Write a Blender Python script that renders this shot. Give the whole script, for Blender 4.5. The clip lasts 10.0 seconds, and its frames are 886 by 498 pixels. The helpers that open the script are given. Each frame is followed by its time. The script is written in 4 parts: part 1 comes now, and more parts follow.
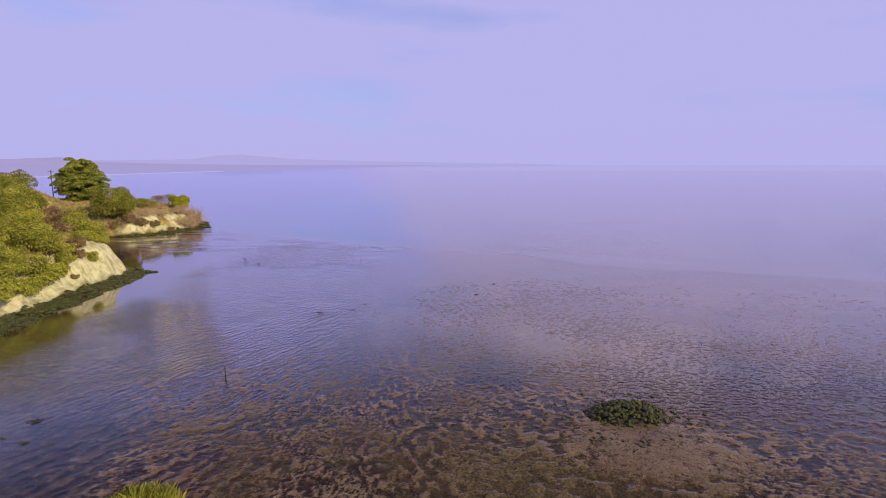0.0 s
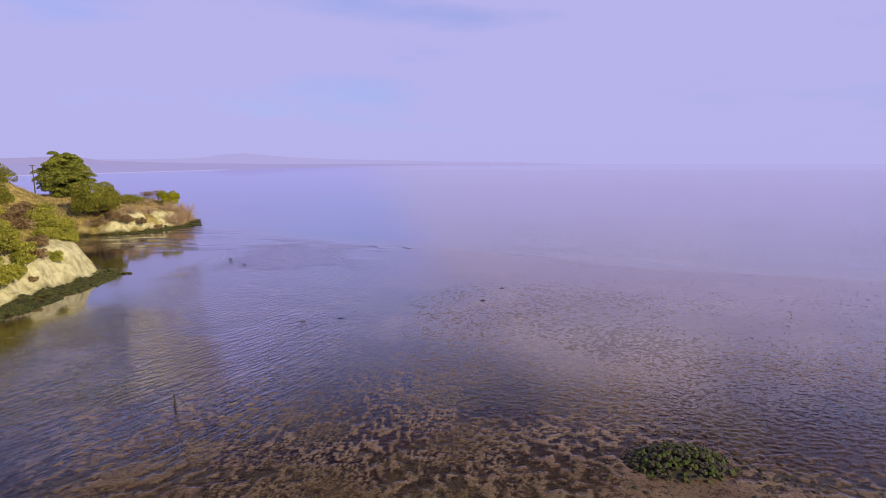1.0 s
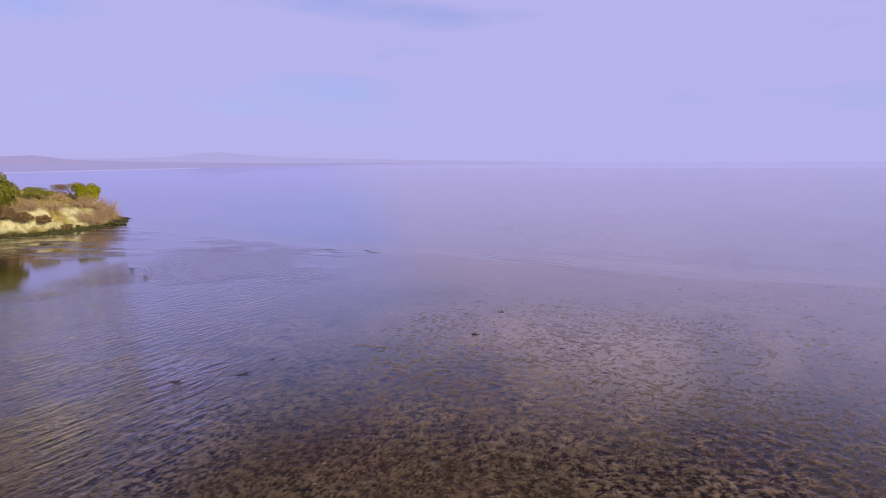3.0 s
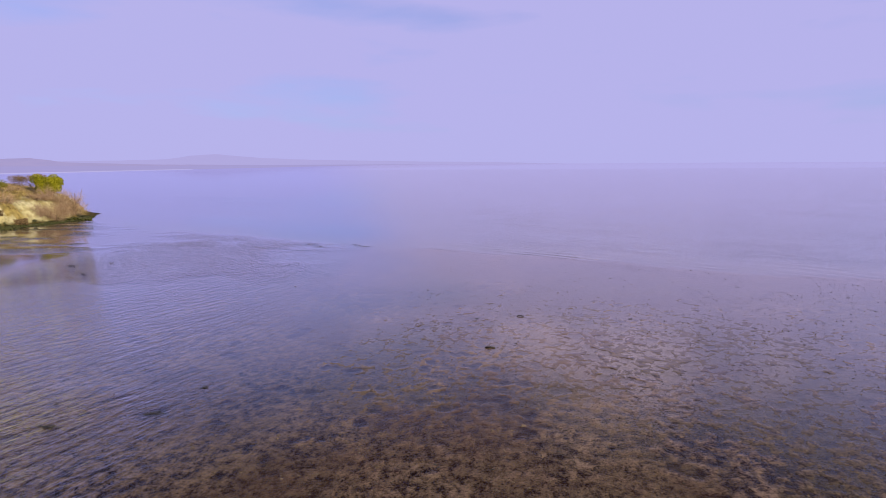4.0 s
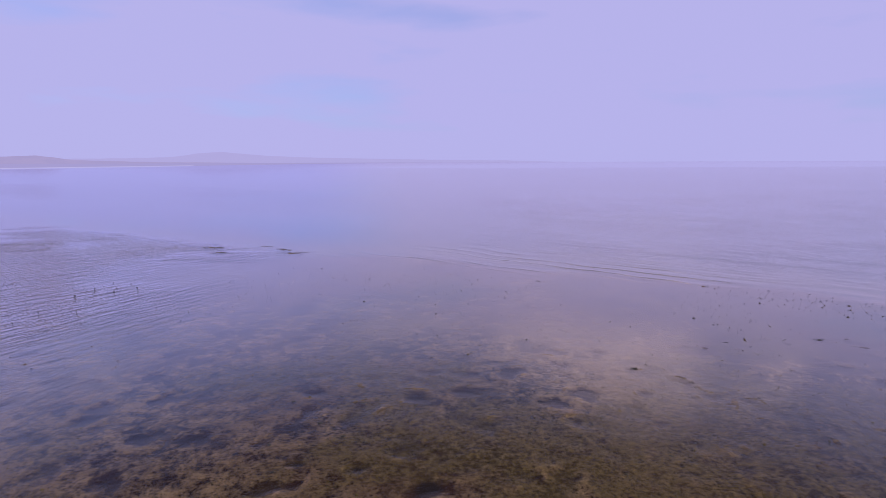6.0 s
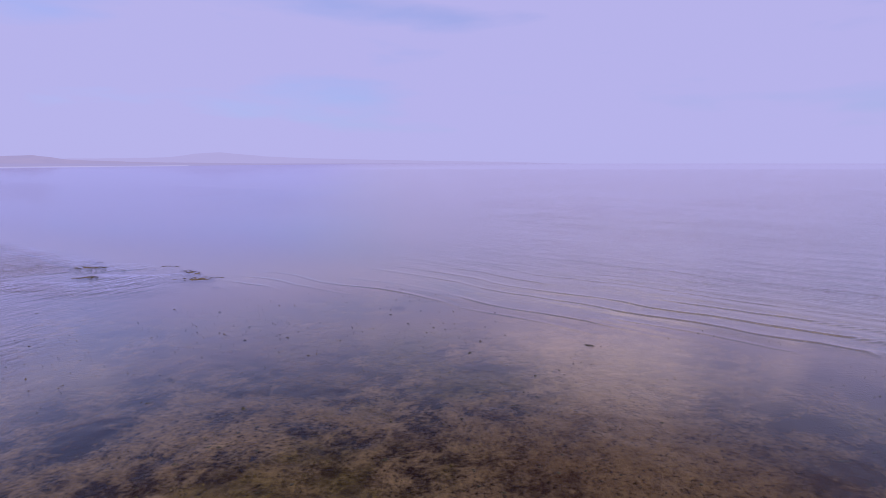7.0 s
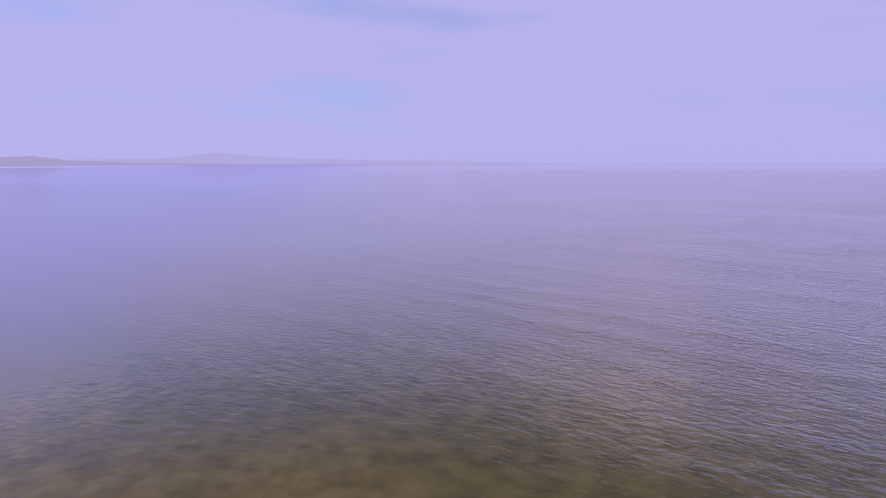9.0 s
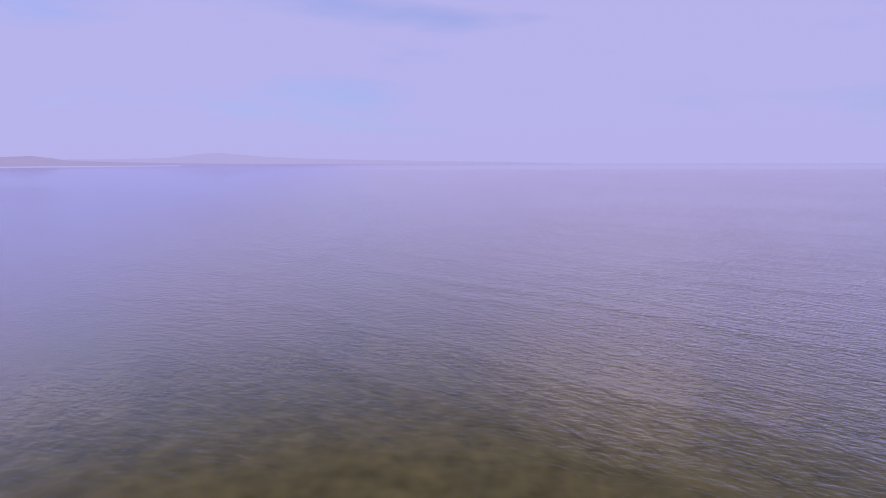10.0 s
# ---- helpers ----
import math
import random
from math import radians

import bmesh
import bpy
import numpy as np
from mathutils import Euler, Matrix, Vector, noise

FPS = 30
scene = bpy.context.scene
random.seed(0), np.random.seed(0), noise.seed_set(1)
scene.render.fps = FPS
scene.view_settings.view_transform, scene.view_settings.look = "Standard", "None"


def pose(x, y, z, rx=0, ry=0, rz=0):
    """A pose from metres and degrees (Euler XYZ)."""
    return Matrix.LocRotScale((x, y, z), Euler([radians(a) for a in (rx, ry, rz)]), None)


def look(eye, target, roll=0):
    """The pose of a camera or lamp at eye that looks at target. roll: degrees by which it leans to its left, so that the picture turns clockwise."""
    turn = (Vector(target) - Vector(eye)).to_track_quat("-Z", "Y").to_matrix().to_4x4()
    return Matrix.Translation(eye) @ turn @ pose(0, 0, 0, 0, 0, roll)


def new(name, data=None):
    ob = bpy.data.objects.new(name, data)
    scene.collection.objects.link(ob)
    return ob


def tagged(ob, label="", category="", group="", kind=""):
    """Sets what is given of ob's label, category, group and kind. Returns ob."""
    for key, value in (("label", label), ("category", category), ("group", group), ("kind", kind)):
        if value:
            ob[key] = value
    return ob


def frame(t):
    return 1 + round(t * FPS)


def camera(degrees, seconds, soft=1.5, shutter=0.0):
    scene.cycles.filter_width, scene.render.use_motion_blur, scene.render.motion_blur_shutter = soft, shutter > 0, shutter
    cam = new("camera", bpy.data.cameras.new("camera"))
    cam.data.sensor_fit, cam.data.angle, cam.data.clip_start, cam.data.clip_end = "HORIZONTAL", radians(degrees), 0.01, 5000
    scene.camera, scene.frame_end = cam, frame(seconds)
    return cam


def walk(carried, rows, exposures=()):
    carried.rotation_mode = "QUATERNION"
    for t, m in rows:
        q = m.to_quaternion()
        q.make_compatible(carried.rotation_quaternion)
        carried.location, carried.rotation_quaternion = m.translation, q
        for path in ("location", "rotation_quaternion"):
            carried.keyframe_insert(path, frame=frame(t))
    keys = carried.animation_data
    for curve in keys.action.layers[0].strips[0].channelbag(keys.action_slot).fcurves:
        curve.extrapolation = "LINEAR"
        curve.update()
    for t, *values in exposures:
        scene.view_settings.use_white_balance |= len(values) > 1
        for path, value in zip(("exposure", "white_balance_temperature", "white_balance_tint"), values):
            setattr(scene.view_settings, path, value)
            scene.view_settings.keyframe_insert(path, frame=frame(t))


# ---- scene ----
cam = camera(77.6, 10.0, soft=0.8)
PATH = [
    (0, (0.467, -1.51, 24.376), (0.451, 0.465, 24.065), -0.0),
    (0.5, (0.735, 4.066, 23.442), (0.709, 6.041, 23.13), 0.0),
    (1, (0.871, 10.303, 22.604), (0.836, 12.278, 22.29), -0.0),
    (1.5, (0.877, 17.245, 21.821), (0.832, 19.219, 21.506), -0.0),
    (1.6, (0.999, 18.827, 21.631), (0.961, 20.802, 21.317), -0.1),
    (1.7, (1.032, 20.395, 21.436), (1.006, 22.37, 21.122), -0.1),
    (1.8, (0.95, 21.907, 21.231), (0.941, 23.882, 20.917), -0.1),
    (1.9, (0.953, 23.517, 21.065), (0.969, 25.492, 20.75), -0.0),
    (2, (1.072, 25.246, 20.966), (1.106, 27.22, 20.649), -0.0),
    (2.5, (1.337, 33.871, 20.169), (1.372, 35.845, 19.85), 0.0),
    (4, (1.164, 56.333, 14.703), (1.211, 58.309, 14.392), -0.3),
    (4.5, (1.595, 66.379, 13.199), (1.638, 68.353, 12.885), -0.2),
    (5, (2.29, 76.64, 11.705), (2.326, 78.614, 11.39), -0.2),
    (5.5, (3.221, 87.152, 10.323), (3.241, 89.127, 10.007), -0.3),
    (7, (5.372, 116.319, 7.775), (5.398, 118.295, 7.465), -0.0),
    (7.5, (5.735, 126.399, 7.089), (5.752, 128.374, 6.78), 0.0),
    (8, (6.381, 134.868, 6.612), (6.397, 136.844, 6.304), -0.1),
    (8.5, (6.916, 144.073, 6.076), (6.929, 146.049, 5.768), -0.0),
    (9, (7.45, 153.1, 5.8), (7.463, 155.076, 5.492), -0.1),
    (9.5, (7.95, 162.2, 5.65), (7.963, 164.176, 5.342), -0.1),
    (10, (8.4, 171.3, 5.55), (8.413, 173.276, 5.242), -0.1),
]
walk(cam, [(t, look(eye, target, roll)) for t, eye, target, roll in PATH])


# ---- sky and sun ----
SUN_UP, SUN_TURN = 30, 122
world = bpy.data.worlds.new("sky")
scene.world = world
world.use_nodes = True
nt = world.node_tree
sky = nt.nodes.new("ShaderNodeTexSky")
sky.sky_type, sky.sun_disc = "NISHITA", False
sky.sun_elevation, sky.sun_rotation = radians(SUN_UP), radians(SUN_TURN)
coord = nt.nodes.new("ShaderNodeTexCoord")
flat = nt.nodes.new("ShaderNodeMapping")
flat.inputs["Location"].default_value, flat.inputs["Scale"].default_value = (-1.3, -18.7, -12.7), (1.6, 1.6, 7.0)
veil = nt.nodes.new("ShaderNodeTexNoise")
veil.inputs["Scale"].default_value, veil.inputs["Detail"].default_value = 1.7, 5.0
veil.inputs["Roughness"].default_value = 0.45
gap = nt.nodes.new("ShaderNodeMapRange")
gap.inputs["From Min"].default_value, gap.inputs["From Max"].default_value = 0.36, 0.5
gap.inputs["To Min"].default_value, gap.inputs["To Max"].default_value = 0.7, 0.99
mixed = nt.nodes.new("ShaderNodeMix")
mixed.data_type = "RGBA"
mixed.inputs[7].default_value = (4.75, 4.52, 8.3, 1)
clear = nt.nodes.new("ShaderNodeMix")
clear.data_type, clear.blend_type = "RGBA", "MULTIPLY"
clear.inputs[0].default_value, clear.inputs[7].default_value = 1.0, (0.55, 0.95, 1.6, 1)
nt.links.new(sky.outputs[0], clear.inputs[6])
nt.links.new(coord.outputs["Generated"], flat.inputs["Vector"])
nt.links.new(flat.outputs[0], veil.inputs["Vector"])
nt.links.new(veil.outputs[0], gap.inputs["Value"])
height = nt.nodes.new("ShaderNodeSeparateXYZ")
nt.links.new(coord.outputs["Generated"], height.inputs[0])
thin = nt.nodes.new("ShaderNodeMapRange")
thin.inputs["From Min"].default_value, thin.inputs["From Max"].default_value = 0.265, 0.42
thin.inputs["To Min"].default_value, thin.inputs["To Max"].default_value = 1.0, 0.48
nt.links.new(height.outputs[2], thin.inputs["Value"])
cover = nt.nodes.new("ShaderNodeMath")
cover.operation = "MULTIPLY"
nt.links.new(gap.outputs[0], cover.inputs[0])
nt.links.new(thin.outputs[0], cover.inputs[1])
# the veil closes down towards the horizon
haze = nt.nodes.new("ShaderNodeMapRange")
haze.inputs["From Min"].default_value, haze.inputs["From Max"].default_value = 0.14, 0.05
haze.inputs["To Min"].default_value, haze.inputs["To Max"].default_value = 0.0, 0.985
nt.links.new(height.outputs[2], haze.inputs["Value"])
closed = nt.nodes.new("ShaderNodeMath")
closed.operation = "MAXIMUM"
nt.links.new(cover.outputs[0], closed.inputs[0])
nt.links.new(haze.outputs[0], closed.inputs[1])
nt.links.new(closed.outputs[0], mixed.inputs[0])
nt.links.new(clear.outputs[2], mixed.inputs[6])
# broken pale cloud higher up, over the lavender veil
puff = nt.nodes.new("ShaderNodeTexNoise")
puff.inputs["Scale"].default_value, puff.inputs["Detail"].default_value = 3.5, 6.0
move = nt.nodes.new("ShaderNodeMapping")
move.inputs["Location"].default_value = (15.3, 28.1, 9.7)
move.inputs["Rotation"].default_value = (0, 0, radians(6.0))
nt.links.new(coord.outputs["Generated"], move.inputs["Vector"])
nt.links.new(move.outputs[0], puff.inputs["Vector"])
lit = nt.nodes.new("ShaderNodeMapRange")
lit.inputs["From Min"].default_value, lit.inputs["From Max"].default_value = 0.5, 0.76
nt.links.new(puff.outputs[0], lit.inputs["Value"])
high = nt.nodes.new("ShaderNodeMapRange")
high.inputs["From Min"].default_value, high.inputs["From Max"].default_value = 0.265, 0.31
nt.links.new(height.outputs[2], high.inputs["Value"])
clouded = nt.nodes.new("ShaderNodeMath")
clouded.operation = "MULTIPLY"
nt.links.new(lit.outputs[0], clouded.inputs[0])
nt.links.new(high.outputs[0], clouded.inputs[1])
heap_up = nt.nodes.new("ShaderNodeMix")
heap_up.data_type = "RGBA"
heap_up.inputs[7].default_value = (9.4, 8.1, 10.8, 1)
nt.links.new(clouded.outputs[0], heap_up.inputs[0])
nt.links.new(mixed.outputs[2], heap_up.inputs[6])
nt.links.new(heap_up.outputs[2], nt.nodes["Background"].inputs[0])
nt.nodes["Background"].inputs[1].default_value = 0.1
sun = new("sun", bpy.data.lights.new("sun", "SUN"))
sun.data.energy, sun.data.angle, sun.data.color = 4.4, radians(0.6), (1.0, 0.86, 0.5)
su, sr = radians(SUN_UP), radians(SUN_TURN)
sun.matrix_world = look((100 * math.sin(sr) * math.cos(su), 100 * math.cos(sr) * math.cos(su), 100 * math.sin(su)), (0, 0, 0))


# ---- noise for the shapes ----
def rnd(i, j, seed):
    n = (i.astype(np.int64) * 374761393 + j.astype(np.int64) * 668265263 + seed * 974634777) & 0xFFFFFFFF
    n = ((n ^ (n >> 13)) * 1274126177) & 0xFFFFFFFF
    n = ((n ^ (n >> 16)) * 2246822519) & 0xFFFFFFFF
    return ((n ^ (n >> 15)) & 0xFFFFFF) / float(0xFFFFFF)


def vnoise(x, y, seed):
    i, j = np.floor(x), np.floor(y)
    u, v = x - i, y - j
    u, v = u * u * (3 - 2 * u), v * v * (3 - 2 * v)
    a, b = rnd(i, j, seed), rnd(i + 1, j, seed)
    c, d = rnd(i, j + 1, seed), rnd(i + 1, j + 1, seed)
    return (a * (1 - u) + b * u) * (1 - v) + (c * (1 - u) + d * u) * v


def fbm(x, y, seed, octaves=4, gain=0.5):
    total, amp, norm = 0.0, 1.0, 0.0
    for k in range(octaves):
        total = total + amp * vnoise(x * 2 ** k + 17.3 * k, y * 2 ** k - 9.1 * k, seed + k)
        norm += amp
        amp *= gain
    return total / norm


def cells(x, y, seed):
    """Nearest and second nearest distance to jittered points."""
    i, j = np.floor(x), np.floor(y)
    f1, f2 = np.full(x.shape, 9.0), np.full(x.shape, 9.0)
    for di in (-1, 0, 1):
        for dj in (-1, 0, 1):
            px, py = i + di + rnd(i + di, j + dj, seed), j + dj + rnd(i + di, j + dj, seed + 51)
            d = np.hypot(px - x, py - y)
            f2 = np.minimum(f2, np.maximum(f1, d))
            f1 = np.minimum(f1, d)
    return f1, f2


def step(a, b, x):
    t = np.clip((x - a) / (b - a), 0, 1)
    return t * t * (3 - 2 * t)


# ---- materials ----
def material(name):
    m = bpy.data.materials.new(name)
    m.use_nodes = True
    return m, m.node_tree, m.node_tree.nodes["Principled BSDF"]


def node(tree, kind, inputs=(), **props):
    n = tree.nodes.new("ShaderNode" + kind)
    for key, value in props.items():
        setattr(n, key, value)
    for key, value in dict(inputs).items():
        if isinstance(value, bpy.types.NodeSocket):
            tree.links.new(value, n.inputs[key])
        else:
            n.inputs[key].default_value = value
    return n


def mixcol(tree, fac, a, b, blend="MIX"):
    n = tree.nodes.new("ShaderNodeMix")
    n.data_type, n.blend_type = "RGBA", blend
    for key, value in ((0, fac), (6, a), (7, b)):
        if isinstance(value, bpy.types.NodeSocket):
            tree.links.new(value, n.inputs[key])
        else:
            n.inputs[key].default_value = value if key == 0 else (*value, 1)
    return n.outputs[2]


def ramp(tree, value, lo, hi, to_lo=0.0, to_hi=1.0):
    n = node(tree, "MapRange", {"Value": value, "From Min": lo, "From Max": hi, "To Min": to_lo, "To Max": to_hi})
    return n.outputs[0]


def grain(tree, where, scale, detail=4.0, rough=0.55):
    return node(tree, "TexNoise", {"Vector": where, "Scale": scale, "Detail": detail, "Roughness": rough}).outputs[0]


def plain(name, dark, light, rough=0.8, scale=3.0, bump=0.3, depth=0.02, island=0.0, through_light=0.0):
    """Two tones broken by coarse and fine noise, with relief of the same noise."""
    m, t, b = material(name)
    where = node(t, "NewGeometry").outputs["Position"]
    fine, coarse = grain(t, where, scale * 4), grain(t, where, scale * 0.5, 3.0)
    both = node(t, "Math", {0: fine, 1: coarse}, operation="ADD").outputs[0]
    fac = ramp(t, both, 0.7, 1.3)
    if island:
        own = node(t, "NewGeometry").outputs["Random Per Island"]
        spread = node(t, "Math", {0: own, 1: 0.5}, operation="SUBTRACT").outputs[0]
        fac = node(t, "Math", {0: spread, 1: island, 2: fac}, operation="MULTIPLY_ADD", use_clamp=True).outputs[0]
    col = mixcol(t, fac, dark, light)
    t.links.new(col, b.inputs["Base Color"])
    b.inputs["Roughness"].default_value = rough
    b.inputs["Specular IOR Level"].default_value = 0.2
    if bump:
        t.links.new(node(t, "Bump", {"Height": fine, "Strength": bump, "Distance": depth}).outputs[0], b.inputs["Normal"])
    if through_light:
        soft = node(t, "BsdfTranslucent", {"Color": col})
        blend = node(t, "MixShader", {0: through_light, 1: b.outputs[0], 2: soft.outputs[0]})
        t.links.new(blend.outputs[0], t.nodes["Material Output"].inputs[0])
    return m


def mud_material():
    m, t, b = material("wet_mud")
    where = node(t, "NewGeometry").outputs["Position"]
    silt = node(t, "Attribute", attribute_name="silt").outputs["Fac"]
    turf = node(t, "Attribute", attribute_name="turf").outputs["Fac"]
    deep = node(t, "Attribute", attribute_name="deep").outputs["Fac"]
    fine, mid, wide = grain(t, where, 9.0, 6.0, 0.65), grain(t, where, 1.6, 5.0), grain(t, where, 0.09, 4.0)
    speck = grain(t, where, 28.0, 3.0, 0.7)
    clump = grain(t, where, 4.6, 6.0, 0.75)
    firm = ramp(t, node(t, "Attribute", attribute_name="worn").outputs["Fac"], 0.0, 1.0, 1.0, 0.45)
    # crumbs along the rims of the hollows, whose places the mesh gives
    crumb = node(t, "Math", {0: clump, 1: mid}, operation="ADD").outputs[0]
    crisp = ramp(t, crumb, 0.72, 1.28, -0.5, 0.5)
    crisp = node(t, "Math", {0: crisp, 1: firm}, operation="MULTIPLY").outputs[0]
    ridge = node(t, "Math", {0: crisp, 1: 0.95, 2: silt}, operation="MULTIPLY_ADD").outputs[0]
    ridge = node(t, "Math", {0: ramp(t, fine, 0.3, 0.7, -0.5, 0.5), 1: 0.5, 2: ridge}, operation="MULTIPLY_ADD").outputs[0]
    # dark tone in the hollows, light tone on the rims
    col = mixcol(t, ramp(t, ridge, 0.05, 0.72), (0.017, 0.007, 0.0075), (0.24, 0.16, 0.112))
    col = mixcol(t, ramp(t, wide, 0.44, 0.6, 0.0, 0.5), col, (0.065, 0.03, 0.018))
    weedy = node(t, "Math", {0: turf, 1: ramp(t, mid, 0.25, 0.5)}, operation="MULTIPLY").outputs[0]
    col = mixcol(t, weedy, col, mixcol(t, ramp(t, clump, 0.35, 0.65), (0.024, 0.016, 0.007), (0.165, 0.115, 0.048)))
    col = mixcol(t, ramp(t, fine, 0.44, 0.34, 0.0, 0.85), col, (0.01, 0.0075, 0.006))
    col = mixcol(t, ramp(t, speck, 0.6, 0.68, 0.0, 0.4), col, (0.2, 0.135, 0.075))
    grit = grain(t, where, 42.0, 4.0, 0.7)
    col = mixcol(t, 1.0, col, node(t, "CombineColor", {0: ramp(t, grit, 0.3, 0.7, 0.5, 1.5), 1: ramp(t, grit, 0.3, 0.7, 0.5, 1.5), 2: ramp(t, grit, 0.3, 0.7, 0.5, 1.5)}).outputs[0], "MULTIPLY")
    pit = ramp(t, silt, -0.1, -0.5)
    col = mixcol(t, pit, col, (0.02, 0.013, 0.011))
    bed = mixcol(t, ramp(t, mid, 0.3, 0.7), (0.078, 0.068, 0.036), (0.145, 0.124, 0.066))
    sand = mixcol(t, ramp(t, crumb, 0.75, 1.25), (0.15, 0.115, 0.072), (0.29, 0.225, 0.145))
    col = mixcol(t, ramp(t, deep, 0.01, 0.12), col, sand)
    # blue of the reflected sky, painted into the bed of the calm left water
    sky_tint = node(t, "Attribute", attribute_name="sky_tint").outputs["Fac"]
    bed = mixcol(t, sky_tint, bed, mixcol(t, ramp(t, wide, 0.35, 0.65), (0.09, 0.1, 0.24), (0.12, 0.125, 0.28)))
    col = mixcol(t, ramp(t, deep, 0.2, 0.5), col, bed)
    t.links.new(col, b.inputs["Base Color"])
    t.links.new(ramp(t, fine, 0.3, 0.7, 0.35, 0.7), b.inputs["Roughness"])
    b.inputs["Specular IOR Level"].default_value = 0.0
    rough = node(t, "Math", {0: clump, 1: firm, 2: mid}, operation="MULTIPLY_ADD").outputs[0]
    rough = node(t, "Math", {0: fine, 1: 0.25, 2: rough}, operation="MULTIPLY_ADD").outputs[0]
    strength = ramp(t, deep, 0.0, 0.3, 1.0, 0.12)
    t.links.new(node(t, "Bump", {"Height": rough, "Strength": strength, "Distance": 0.16}).outputs[0], b.inputs["Normal"])
    # the film of water that clings to the mud
    skin = node(t, "Bump", {"Height": rough, "Strength": strength, "Distance": 0.009}).outputs[0]
    gloss = node(t, "BsdfGlossy", {"Color": (0.99, 0.89, 0.86, 1), "Roughness": 0.09, "Normal": skin})
    face = node(t, "LayerWeight", {"Blend": 0.5, "Normal": skin}).outputs["Facing"]
    low = node(t, "Math", {0: ramp(t, face, 0.5, 1.0), 1: 1.4}, operation="POWER").outputs[0]
    drained = ramp(t, ridge, 0.4, 0.9, 1.0, 0.72)
    fres = node(t, "Math", {0: ramp(t, low, 0.0, 1.0, 0.008, 0.9), 1: drained}, operation="MULTIPLY").outputs[0]
    wet = node(t, "MixShader", {0: fres, 1: b.outputs[0], 2: gloss.outputs[0]})
    t.links.new(wet.outputs[0], t.nodes["Material Output"].inputs[0])
    return m


def water_material():
    m, t, b = material("water")
    t.nodes.remove(b)
    where = node(t, "NewGeometry").outputs["Position"]
    chop = node(t, "Attribute", attribute_name="chop").outputs["Fac"]
    turned = {"Vector": where, "Rotation": (0, 0, radians(-45))}
    along = node(t, "Mapping", {**turned, "Scale": (2.4, 1.0, 1.0)}, vector_type="TEXTURE").outputs[0]
    askew = node(t, "Mapping", {**turned, "Rotation": (0, 0, radians(-28)), "Scale": (1.7, 1.0, 1.0)}, vector_type="TEXTURE").outputs[0]
    swell = grain(t, along, 0.5, 2.0, 0.5)
    ripple = grain(t, along, 2.6, 3.0, 0.55)
    cross = grain(t, askew, 4.5, 3.0, 0.55)
    calm = ramp(t, grain(t, where, 0.03, 3.0), 0.35, 0.65, 0.55, 1.0)
    broad = node(t, "Math", {0: swell, 1: 0.3}, operation="MULTIPLY").outputs[0]
    lift = node(t, "Math", {0: ripple, 1: 0.3, 2: broad}, operation="MULTIPLY_ADD").outputs[0]
    lift = node(t, "Math", {0: cross, 1: 0.26, 2: lift}, operation="MULTIPLY_ADD").outputs[0]
    lift = node(t, "Math", {0: grain(t, askew, 8.0, 2.0, 0.5), 1: 0.15, 2: lift}, operation="MULTIPLY_ADD").outputs[0]
    power = node(t, "Math", {0: chop, 1: calm}, operation="MULTIPLY").outputs[0]
    lee = node(t, "Attribute", attribute_name="lee").outputs["Fac"]
    combed = node(t, "Mapping", {**turned, "Rotation": (0, 0, radians(60)), "Scale": (3.2, 1.0, 1.0)}, vector_type="TEXTURE").outputs[0]
    comb = node(t, "Math", {0: grain(t, combed, 1.5, 4.0, 0.6), 1: lee}, operation="MULTIPLY").outputs[0]
    lift = node(t, "Math", {0: lift, 1: power, 2: comb}, operation="MULTIPLY_ADD").outputs[0]
    bump = node(t, "Bump", {"Height": lift, "Strength": 1.0, "Distance": 0.3}).outputs[0]
    film = node(t, "Attribute", attribute_name="film").outputs["Fac"]
    slick_sheen = node(t, "Attribute", attribute_name="slick_sheen").outputs["Fac"]
    # the bluer gloss colour paints in the blue sky mirrored at left
    shine = mixcol(t, slick_sheen, mixcol(t, film, (0.98, 0.94, 0.98), (0.98, 0.89, 0.87)), (0.85, 0.86, 1.0))
    gloss = node(t, "BsdfGlossy", {"Color": shine, "Roughness": 0.03, "Normal": bump})
    clear = node(t, "BsdfTransparent", {"Color": (0.86, 0.86, 0.8, 1)})
    face = node(t, "LayerWeight", {"Blend": 0.5, "Normal": bump}).outputs["Facing"]
    low = ramp(t, face, 0.5, 1.0)
    steep = node(t, "Math", {0: low, 1: 1.4}, operation="POWER").outputs[0]
    still = node(t, "Math", {0: film, 1: slick_sheen}, operation="MAXIMUM").outputs[0]
    whole = ramp(t, still, 0.0, 1.0, 0.9, 0.98)
    fres = ramp(t, steep, 0.0, 1.0, 0.018, whole)
    both = node(t, "MixShader", {0: fres, 1: clear.outputs[0], 2: gloss.outputs[0]})
    t.links.new(both.outputs[0], t.nodes["Material Output"].inputs[0])
    return m


